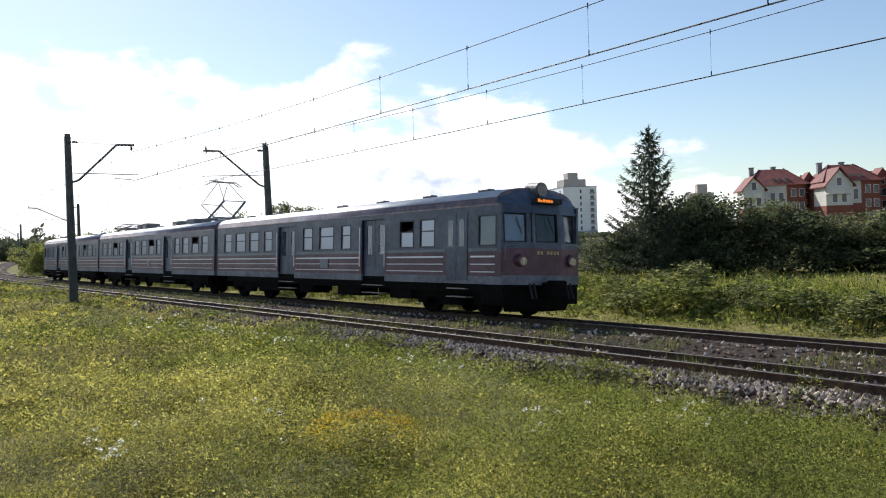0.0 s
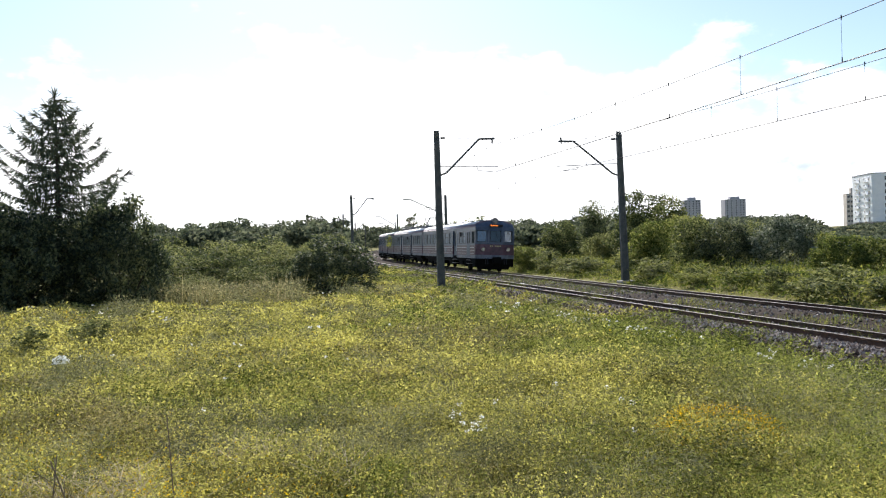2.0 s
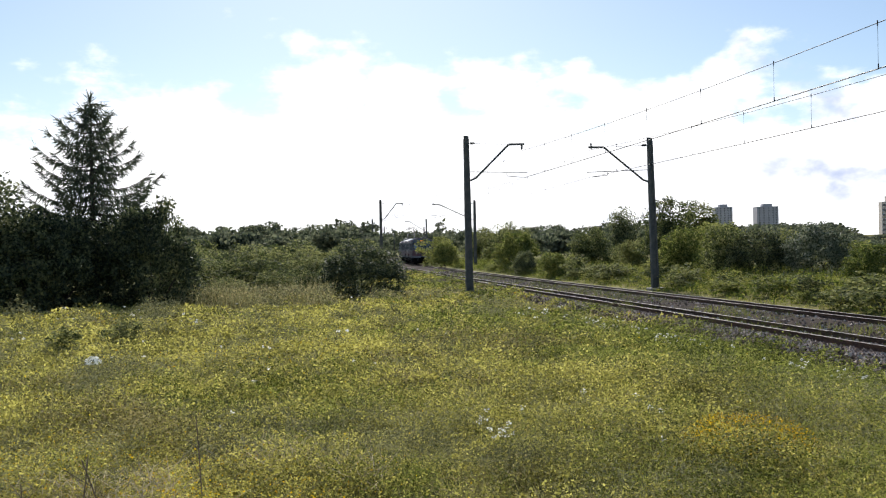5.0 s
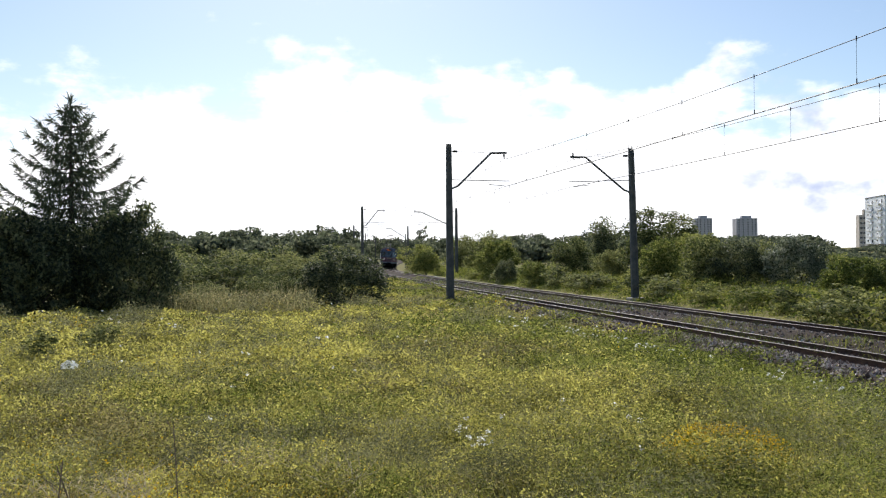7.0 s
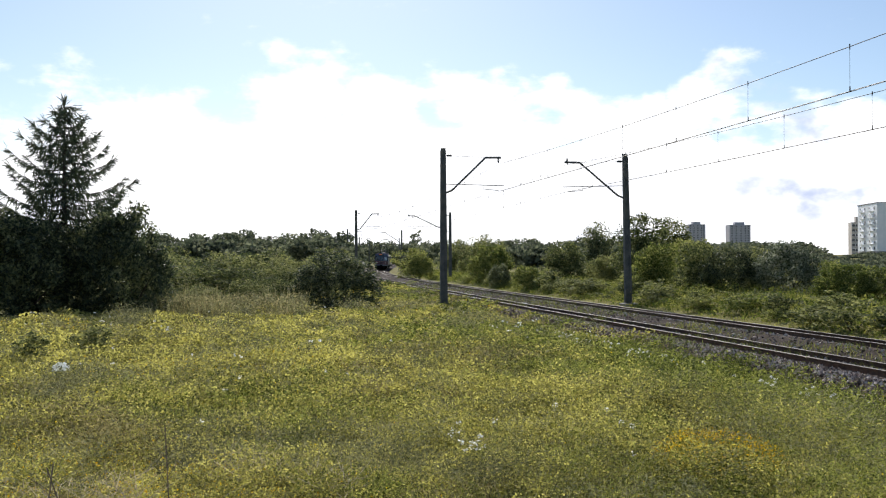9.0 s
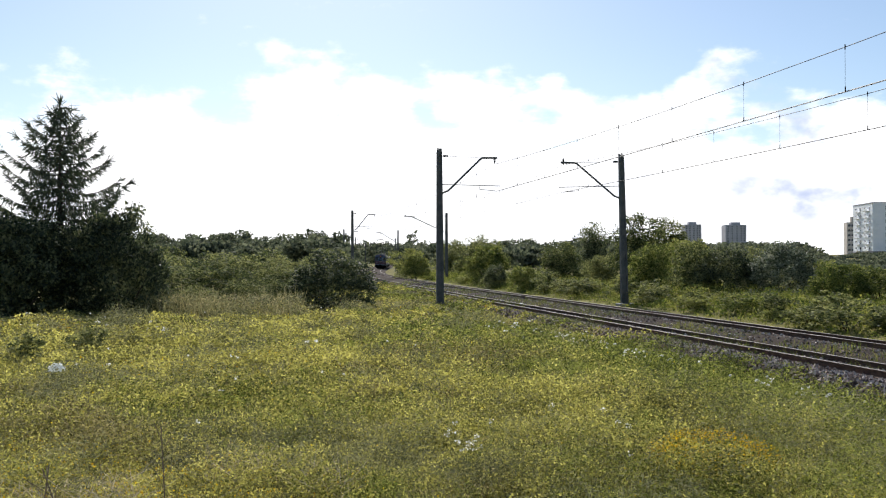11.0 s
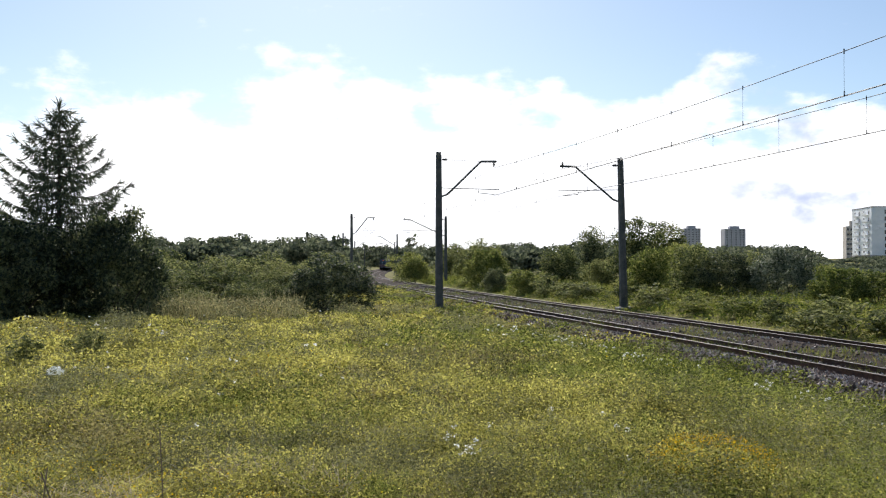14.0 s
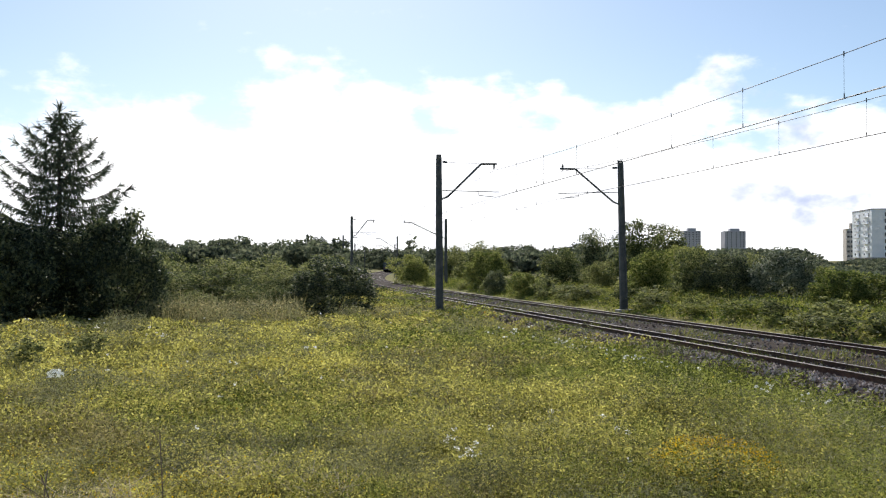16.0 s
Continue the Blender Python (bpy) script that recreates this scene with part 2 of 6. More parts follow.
# ---- plan: the line midway between the two tracks ----
LINE = [(-80, 31.0), (-40, 23.2), (0, 15.2), (12, 12.85), (20, 11.35), (28, 9.7), (36, 7.95), (44, 6.1), (55, 3.8), (62, 2.4), (75, -0.2), (87, -2.5),
        (95, -4.1), (107, -6.1), (126, -9.3), (146, -12.2), (170, -14.8), (194, -16.8), (226, -18.6), (260, -20.2), (300, -22.0), (360, -24.0), (520, -28.5)]
YY = np.arange(-80, 520.5, 1.0)
XX = np.interp(YY, [p[0] for p in LINE], [p[1] for p in LINE])
_k = np.exp(-0.5 * (np.arange(-24, 25) / 8.0) ** 2)
_k /= _k.sum()
for _ in range(3):
    _pad = np.concatenate([XX[0] - (XX[1] - XX[0]) * np.arange(24, 0, -1), XX, XX[-1] + (XX[-1] - XX[-2]) * np.arange(1, 25)])
    XX = np.convolve(_pad, _k, "valid")
DX = np.gradient(XX, YY)
NL = np.hypot(DX, 1)
NX, NY = 1 / NL, -DX / NL
SS = np.concatenate([[0], np.cumsum(np.hypot(np.diff(XX), np.diff(YY)))])
HALF_GAP = 1.95      # from the middle line to each track's centre
GAUGE = 1.435
CANT = 3.9           # degrees by which the tracks lean into their bend
CANT_SLOPE = math.tan(math.radians(CANT))
# cross-section of the ballast: metres to the right of the middle line, and height
BED = [(-4.6, -0.62), (-3.75, -0.1), (-1.95, -0.155), (-0.5, -0.25), (0.5, -0.07), (1.95, -0.155), (3.5, -0.27), (4.6, -0.62)]


def on_line(s, side=0.0):
    """Point and heading (radians, to the left of the y axis) at the length s along the middle line, side metres to the right of it."""
    x, y = np.interp(s, SS, XX), np.interp(s, SS, YY)
    nx, ny = np.interp(s, SS, NX), np.interp(s, SS, NY)
    return x + nx * side, y + ny * side, math.atan2(ny, nx)


def across(x, y):
    """Signed distance to the right of the middle line."""
    return (x - np.interp(y, YY, XX)) * np.interp(y, YY, NX)


def smooth(v, a, b):
    k = np.clip((v - a) / (b - a), 0, 1)
    return k * k * (3 - 2 * k)


def ground_z(x, y):
    """Height of the ground; the rail heads lie at 0."""
    x, y = np.asarray(x, float), np.asarray(y, float)
    s = across(x, y)
    left = -0.38 + 0.95 * smooth(-s, 4.2, 11.0) * (1 - smooth(y, 14, 46)) + 0.2 * smooth(-s, 4.2, 9.0) * smooth(y, 20, 46)
    right = -0.38 + 0.5 * smooth(s, 4.5, 9) + 0.6 * smooth(s, 9, 40)
    z = np.where(s < 0, left, right)
    z = np.where(np.abs(s) < 3.7, -0.42, z)
    r = np.hypot(x, y)
    z = z + np.where(s > 0, 4.0, 1.5) * smooth(r, 120, 450) * smooth(np.abs(s), 8, 60)
    lump = 0.075 * np.sin(x * 0.9 + 1.3 * np.sin(y * 0.5)) * np.sin(y * 0.8 + 0.7 * np.cos(x * 0.6)) + 0.03 * np.sin(x * 2.3 + y) * np.cos(y * 2.1 - x * 0.7)
    return z + lump * smooth(np.abs(s), 4.2, 6.5)


# ---- building helpers ----


def mesh_of(name, verts, faces, mats=(), idx=None, smooth_faces=False):
    me = bpy.data.meshes.new(name)
    me.from_pydata([tuple(v) for v in verts], [], [tuple(f) for f in faces])
    for m in mats:
        me.materials.append(m)
    if idx is not None:
        me.polygons.foreach_set("material_index", np.asarray(idx, np.int32))
    if smooth_faces:
        me.polygons.foreach_set("use_smooth", np.ones(len(me.polygons), bool))
    me.update()
    return me


def quads_mesh(name, corners, mats, idx=None):
    """A mesh of loose quads; corners is an array (n, 4, 3)."""
    corners = np.asarray(corners, np.float32)
    n = len(corners)
    me = bpy.data.meshes.new(name)
    me.vertices.add(n * 4)
    me.vertices.foreach_set("co", corners.reshape(-1))
    me.loops.add(n * 4)
    me.loops.foreach_set("vertex_index", np.arange(n * 4, dtype=np.int32))
    me.polygons.add(n)
    me.polygons.foreach_set("loop_start", np.arange(0, n * 4, 4, dtype=np.int32))
    me.polygons.foreach_set("loop_total", np.full(n, 4, np.int32))
    for m in mats:
        me.materials.append(m)
    if idx is not None:
        me.polygons.foreach_set("material_index", np.asarray(idx, np.int32))
    me.update(calc_edges=True)
    return me


def empty(name, m=None):
    ob = new(name)
    if m is not None:
        ob.matrix_world = m
        ob.matrix_basis = m
    return ob


def part(name, bm, mat, parent=None, label="", flat=True):
    me = bpy.data.meshes.new(name)
    bmesh.ops.recalc_face_normals(bm, faces=bm.faces)
    bm.to_mesh(me)
    bm.free()
    for m in (mat if isinstance(mat, (list, tuple)) else [mat]):
        me.materials.append(m)
    if not flat:
        me.polygons.foreach_set("use_smooth", np.ones(len(me.polygons), bool))
    ob = new(name, me)
    if parent is not None:
        ob.parent = parent
    if label:
        ob["label"] = label
    return ob


def shared(name, me, parent, m=None):
    ob = new(name, me)
    ob.parent = parent
    if m is not None:
        ob.matrix_basis = m
    return ob


def box(bm, x0, x1, y0, y1, z0, z1, mi=0):
    vs = [bm.verts.new(p) for p in ((x0, y0, z0), (x1, y0, z0), (x1, y1, z0), (x0, y1, z0), (x0, y0, z1), (x1, y0, z1), (x1, y1, z1), (x0, y1, z1))]
    for f in ((0, 3, 2, 1), (4, 5, 6, 7), (0, 1, 5, 4), (1, 2, 6, 5), (2, 3, 7, 6), (3, 0, 4, 7)):
        bm.faces.new([vs[i] for i in f]).material_index = mi
    return bm


def boxes(*rows, mi=0):
    bm = bmesh.new()
    for r in rows:
        box(bm, *r, mi=mi)
    return bm


def rod(bm, p, q, r, n=6, r2=None):
    p, q = Vector(p), Vector(q)
    d = q - p
    m = Matrix.Translation((p + q) / 2) @ d.to_track_quat("Z", "Y").to_matrix().to_4x4()
    bmesh.ops.create_cone(bm, cap_ends=True, segments=n, radius1=r, radius2=r if r2 is None else r2, depth=d.length, matrix=m)
    return bm


def rods(rows, n=6):
    bm = bmesh.new()
    for p, q, r in rows:
        rod(bm, p, q, r, n)
    return bm


def bevelled(bm, w=0.02, seg=2):
    bmesh.ops.bevel(bm, geom=list(bm.edges), offset=w, segments=seg, affect="EDGES", profile=0.5)
    return bm


def sweep(profile, path, close=True):
    """Profile points (side, up) swept along path rows (x, y, z, nx, ny)."""
    verts, faces = [], []
    k = len(profile)
    for x, y, z, nx, ny in path:
        for a_, b_ in profile:
            verts.append((x + nx * a_, y + ny * a_, z + b_))
    for i in range(len(path) - 1):
        for j in range(k if close else k - 1):
            j2 = (j + 1) % k
            faces.append((i * k + j, i * k + j2, (i + 1) * k + j2, (i + 1) * k + j))
    return verts, faces


def line_rows(side, s0, s1, step, z=0.0):
    out = []
    for s in np.arange(s0, s1 + step / 2, step):
        x, y, h = on_line(s, side)
        out.append((x, y, z, math.cos(h), math.sin(h)))
    return out


# ---- ground ----


def make_ground():
    radii = np.concatenate([np.arange(0.6, 30, 0.6), np.arange(30, 90, 1.5), np.geomspace(90, 4200, 60)])
    ang = np.radians(np.concatenate([np.arange(-62, 40, 0.75), np.arange(40, 298, 4.0)]))
    n = len(ang)
    verts, faces = [(0, 0, float(ground_z(0, 0)))], []
    for r in radii:
        x, y = -np.sin(-ang) * r, np.cos(ang) * r
        z = ground_z(x, y)
        verts += list(zip(x, y, z))
    for j in range(n):
        faces.append((0, 1 + j, 1 + (j + 1) % n))
    for i in range(len(radii) - 1):
        for j in range(n):
            a0, b0 = 1 + i * n + j, 1 + i * n + (j + 1) % n
            faces.append((a0, a0 + n, b0 + n, b0))
    ob = new("ground", mesh_of("ground", verts, faces, [M_MEADOW], smooth_faces=True))
    tagged(ob, "gently uneven green meadow ground beside the railway", "ground", kind="structure")


make_ground()

# ---- railway ----


def make_track(side, name):
    track = empty(name)
    tagged(track, "rusty steel railway track on weathered sleepers in stone ballast", "railway track", "railway tracks", "structure")
    prof = [(-0.075, -0.17), (0.075, -0.17), (0.07, -0.155), (0.012, -0.13), (0.012, -0.045), (0.036, -0.035), (0.036, -0.004), (0.028, 0.0), (-0.028, 0.0),
            (-0.036, -0.004), (-0.036, -0.035), (-0.012, -0.045), (-0.012, -0.13), (-0.07, -0.155)]
    for sgn in (-1, 1):
        path = line_rows(side + sgn * GAUGE / 2, 0.5, 600, 2.0, -sgn * GAUGE / 2 * CANT_SLOPE)
        v, f = sweep(prof, path)
        k = len(prof)
        idx = [1 if j in (6, 7, 8) else 0 for _ in range(len(path) - 1) for j in range(k)]
        me = mesh_of("rail", v, f, [M_RAILSIDE, M_RAILHEAD], idx)
        shared("rail", me, track)
    slp = part("sleeper", bevelled(boxes((-1.25, 1.25, -0.12, 0.12, -0.32, -0.165)), 0.015, 1), M_SLEEPER, track)
    first = True
    rr = random.Random(4)
    for s in np.arange(76, 256, 0.62):
        x, y, h = on_line(s, side)
        m = pose(x, y, rr.uniform(-0.012, 0.006), 0, CANT, math.degrees(h) + rr.uniform(-1, 1))
        if first:
            slp.matrix_basis, first = m, False
        else:
            shared("sleeper", slp.data, track, m)
    return track


def make_ballast():
    v, f = sweep(BED, line_rows(0, 0.5, 600, 1.5), close=False)
    bed = new("ballast_bed", mesh_of("ballast_bed", v, f, [M_BALLAST], smooth_faces=True))
    tagged(bed, "grey-brown crushed stone ballast bed under the tracks", "ballast", kind="structure")
    # loose stones, joined
    rr = np.random.RandomState(3)
    n = 46000
    s = 76 + 100 * rr.rand(n) ** 1.7
    side = rr.uniform(-4.45, 4.0, n)
    near = rr.rand(n) < 0.55
    side[near] = rr.uniform(-4.5, -2.6, near.sum())
    base = np.array([(1, 0, 0), (-1, 0, 0), (0, 1, 0), (0, -1, 0), (0, 0, 1), (0, 0, -1)], float)
    tri = [(0, 2, 4), (2, 1, 4), (1, 3, 4), (3, 0, 4), (2, 0, 5), (1, 2, 5), (3, 1, 5), (0, 3, 5)]
    x, y = np.interp(s, SS, XX), np.interp(s, SS, YY)
    nx, ny = np.interp(s, SS, NX), np.interp(s, SS, NY)
    x, y = x + nx * side, y + ny * side
    z = np.interp(side, [p[0] for p in BED], [p[1] for p in BED])
    size = rr.uniform(0.024, 0.062, n)
    P = base[None] * (size[:, None, None] * rr.uniform(0.6, 1.25, (n, 6, 1)))
    P += rr.uniform(-0.3, 0.3, (n, 6, 3)) * size[:, None, None]
    P += np.stack([x, y, z + size * 0.3], 1)[:, None]
    F = (np.arange(n)[:, None, None] * 6 + np.array(tri)[None]).reshape(-1, 3)
    me = mesh_of("ballast_stones", P.reshape(-1, 3), F, [M_STONE])
    ob = new("ballast_stones", me)
    tagged(ob, "loose angular grey and rusty ballast stones along the track", "stones", kind="stuff")


make_ballast()
make_track(-HALF_GAP, "track_near")
make_track(HALF_GAP, "track_far")

# ---- overhead line ----
WIRE_Z, CARRIER_Z = 6.2, 7.75


def make_mast(s, side, height=8.4, lean=0.0, base=-0.45, wire_side=None, detail=True):
    """A catenary mast beside the track; side is signed, its arm reaches over the nearer track."""
    x, y, h = on_line(s, side)
    k = -1 if side > 0 else 1
    mast = empty("catenary_mast", pose(x, y, base, 0, lean, math.degrees(h)))
    tagged(mast, "tall grey catenary mast with an angled arm beside the track", "catenary mast", "catenary masts")
    H = height - base
    bm = bmesh.new()
    for sx in (-1, 1):
        vs = []
        for z, w, d in ((0, 0.165, 0.12), (H, 0.1, 0.09)):
            for a_, b_ in ((sx * w - 0.045, -d), (sx * w + 0.045, -d), (sx * w + 0.045, d), (sx * w - 0.045, d)):
                vs.append(bm.verts.new((a_, b_, z)))
        for f in ((0, 3, 2, 1), (4, 5, 6, 7), (0, 1, 5, 4), (1, 2, 6, 5), (2, 3, 7, 6), (3, 0, 4, 7)):
            bm.faces.new([vs[i] for i in f])
    n = 15
    for i in range(n):
        z = 0.2 + i * (H - 0.4) / (n - 1)
        box(bm, -0.13, 0.13, -0.06 - 0.01 * (i % 2), 0.06 + 0.01 * (i % 2), z - 0.36, z + 0.36)
    part("shaft", bm, M_POLE, mast)
    part("footing", bevelled(boxes((-0.42, 0.42, -0.36, 0.36, -0.5, -0.02)), 0.03), M_CONCRETE, mast, "rough concrete footing")
    ws = (wire_side if wire_side is not None else (math.copysign(HALF_GAP, side) - side)) * 1.0
    top = H - 0.32
    # inclined arm and its short level end
    bm = bmesh.new()
    rod(bm, (k * 0.12, 0, H - 2.35), (k * 0.5, 0, H - 2.2), 0.05, 6)
    rod(bm, (k * 0.5, 0, H - 2.2), (ws - k * 0.75, 0, top), 0.055, 6)
    rod(bm, (ws - k * 0.75, 0, top), (ws + k * 0.15, 0, top + 0.02), 0.06, 6)
    part("cantilever", bm, M_POLE, mast)
    part("tie_rod", rods([((k * 0.1, 0, H - 0.25), (ws - k * 0.4, 0, H - 0.32), 0.008)], 4), M_WIRE, mast)
    if detail:
        ins, ins2 = bmesh.new(), bmesh.new()
        rod(ins, (k * 0.2, 0, H - 0.25), (k * 0.5, 0, H - 0.25), 0.03, 8)
        rod(ins2, (ws, 0, CARRIER_Z - base + 0.02), (ws, 0, CARRIER_Z - base + 0.4), 0.03, 8)
        for i in range(5):
            rod(ins, (k * (0.24 + 0.05 * i), 0, H - 0.25), (k * (0.265 + 0.05 * i), 0, H - 0.25), 0.065, 10)
            rod(ins2, (ws, 0, CARRIER_Z - base + 0.1 + 0.05 * i), (ws, 0, CARRIER_Z - base + 0.125 + 0.05 * i), 0.065, 10)
        part("insulator", ins, M_POLE, mast, "ribbed brown insulator")
        part("insulator", ins2, M_POLE, mast, "ribbed brown insulator")
    # registration arm that holds the contact wire
    bm = bmesh.new()
    rz = WIRE_Z - base + 0.3
    rod(bm, (k * 0.14, 0, rz + 0.05), (ws + k * 0.3, 0, rz), 0.022, 5)
    rod(bm, (ws - k * 0.9, 0, rz - 0.03), (ws - k * 0.9, 0, rz - 0.2), 0.016, 5)
    rod(bm, (ws - k * 0.9, 0, rz - 0.2), (ws + k * 0.02, 0, WIRE_Z - base + 0.02), 0.018, 5)
    part("registration_arm", bm, M_POLE, mast)
    return mast


def make_wires(side, supports, drop=0.0):
    line = empty("overhead_line")
    tagged(line, "sagging carrier cable over a contact wire with droppers", "overhead line", "overhead lines")
    car, con, drops = [], [], []
    for (s0, s1) in zip(supports[:-1], supports[1:]):
        n = 14
        sag = 0.55 * ((s1 - s0) / 60.0) ** 2
        for i in range(n):
            k0, k1 = i / n, (i + 1) / n
            p = []
            for k in (k0, k1):
                x, y, _ = on_line(s0 + (s1 - s0) * k, side)
                p.append((Vector((x, y, CARRIER_Z - (sag + drop) * 4 * k * (1 - k))), Vector((x, y, WIRE_Z - (0.04 + drop) * 4 * k * (1 - k))), k))
            far_ = 0.45 if s0 > 130 else 1.0
            car.append((p[0][0], p[1][0], 0.010 * far_))
            con.append((p[0][1], p[1][1], 0.0085 * far_))
            con.append((p[0][1] + Vector((0.05, 0, 0.0)), p[1][1] + Vector((0.05, 0, 0.0)), 0.0085 * far_))
            if i:
                drops.append((p[0][0], p[0][1], 0.004))
    part("carrier_cable", rods(car, 5), M_WIRE, line)
    part("contact_wire", rods(con, 4), M_WIRE, line)
    for d in drops:
        part("dropper", rods([d], 4), M_WIRE, line)
        for p_ in (d[1] + Vector((0, 0, 0.05)), d[0]):
            part("clamp", rods([(p_ - Vector((0, 0, 0.06)), p_ + Vector((0, 0, 0.06)), 0.015)], 5), M_WIRE, line)


M_CONCRETE = material("concrete", [(0.22, 0.21, 0.19), (0.34, 0.33, 0.3)], 4, 0.9, bump=0.4)
# arc lengths of the mast pairs
PAIRS = (12.0, 72.0, 133.0, 195.0, 262.0, 325.0, 385.0)
for i, s in enumerate(PAIRS):
    make_mast(s, -HALF_GAP - (3.2 if i == 2 else 2.75), base=-0.45, lean=-0.25, detail=i in (2, 3))
    make_mast(s - (0.95 if i == 2 else 0.0), HALF_GAP + {2: 3.5, 3: 5.3}.get(i, 4.2), base=-0.15, height=8.2, lean=-1.2 if i == 2 else 0.0, detail=i in (2, 3))
make_wires(-HALF_GAP, PAIRS)
make_wires(HALF_GAP, PAIRS, 0.13)

# ---- the train ----
M_BLUE = material("blue_grey_paint", [(0.026, 0.04, 0.066), (0.05, 0.07, 0.108), (0.09, 0.115, 0.165)], 0.9, 0.4, bump=0.08, bump_scale=3)
M_RED = material("faded_maroon_paint", [(0.05, 0.017, 0.026), (0.088, 0.031, 0.046), (0.145, 0.06, 0.08)], 0.9, 0.42, bump=0.08, bump_scale=3)
M_STRIP = material("cream_rub_strip", [(0.76, 0.76, 0.75), (0.86, 0.85, 0.84)], 1.2, 0.25)
M_SKIRT = material("dusty_grey_skirt", [(0.072, 0.08, 0.1), (0.135, 0.144, 0.172), (0.205, 0.212, 0.242)], 1.2, 0.5)
# Pale base: the sun's glint on the silver roof top is in it.
M_ROOFGLINT = material("dull_silver_roof", [(0.5, 0.49, 0.5), (0.62, 0.61, 0.61), (0.72, 0.71, 0.71)], 0.8, 0.33, metal=0.25)
M_BELT = material("pale_grey_paint", [(0.1, 0.12, 0.14), (0.17, 0.19, 0.215)], 1.0, 0.4)
M_ROOF = material("dull_silver_roof", [(0.15, 0.105, 0.115), (0.22, 0.165, 0.175), (0.3, 0.25, 0.26)], 0.8, 0.27)
# Near black: shade under the cars and in the cab is in this colour.
M_UNDER = material("shade_black_underframe", [(0.004, 0.0036, 0.0033), (0.010, 0.009, 0.008)], 3, 0.95, bump=0.4, spec=0.1)
M_STEEL = material("worn_steel", [(0.2, 0.19, 0.18), (0.4, 0.38, 0.36)], 4, 0.45, metal=0.7)
M_RUBBER = material("black_rubber", [(0.012, 0.012, 0.013), (0.025, 0.025, 0.026)], 4, 0.8)
M_FRAMEW = material("window_frame_paint", [(0.02, 0.023, 0.026), (0.04, 0.044, 0.048)], 4, 0.5)
M_SEAT = material("brown_seat_cover", [(0.03, 0.02, 0.018), (0.07, 0.045, 0.035)], 4, 0.8)
M_GLASS = glass_material("window_glass", 0.34, (0.17, 0.2, 0.23), 0.1, 0.28)
M_CABGLASS = glass_material("cab_glass", 0.12, (0.28, 0.32, 0.34), 0.1)
M_DIMGLASS = glass_material("dim_glass", 0.05, (0.2, 0.22, 0.22))
M_DARKLENS = material("unlit_lamp_glass", [(0.05, 0.05, 0.055), (0.16, 0.16, 0.17)], 9, 0.15)
M_NUMBER = material("yellowed_marking", [(0.35, 0.27, 0.12), (0.5, 0.4, 0.2)], 9, 0.5)
M_LENS = material("headlight_lens", [(0.2, 0.2, 0.2), (0.75, 0.75, 0.73)], 14, 0.1, metal=0.6)
M_ORANGE_LED = material("amber_display", [(0.5, 0.16, 0.02), (0.6, 0.2, 0.03)], 20, 0.6, emit=(1.0, 0.25, 0.03, 0.8))
M_CERAMIC = material("grey_equipment", [(0.1, 0.1, 0.1), (0.2, 0.2, 0.2)], 4, 0.6)

HW = 1.44              # half the body's width
Z_SK, Z_SILL, Z_BELT, Z_WB, Z_WT, Z_GUT, Z_TOP = 1.0, 1.24, 1.98, 2.14, 3.08, 3.36, 3.92


def side_layout(cab):
    """Windows and doorways as (start, end) along the body, from its rear end."""
    if cab:
        wins = [(3.3, 4.1), (4.4, 5.2), (8.2, 8.9), (9.4, 10.5), (11.0, 11.8), (14.5, 15.3), (15.8, 16.8), (17.2, 18.3), (18.7, 19.6)]
        doors = [(6.05, 7.5), (12.5, 13.95)]
        return wins, doors, (1.75, 2.75), (0.5, 1.3), 20.4
    wins = [(0.8, 1.7), (2.1, 3.1), (3.5, 4.5), (4.9, 5.7), (8.0, 8.8), (9.2, 10.2), (10.6, 11.6), (12.0, 12.9), (15.5, 16.3), (16.7, 17.7), (18.1, 19.1), (19.5, 20.4)]
    return wins, [(6.1, 7.5), (13.4, 14.8)], None, None, 21.2


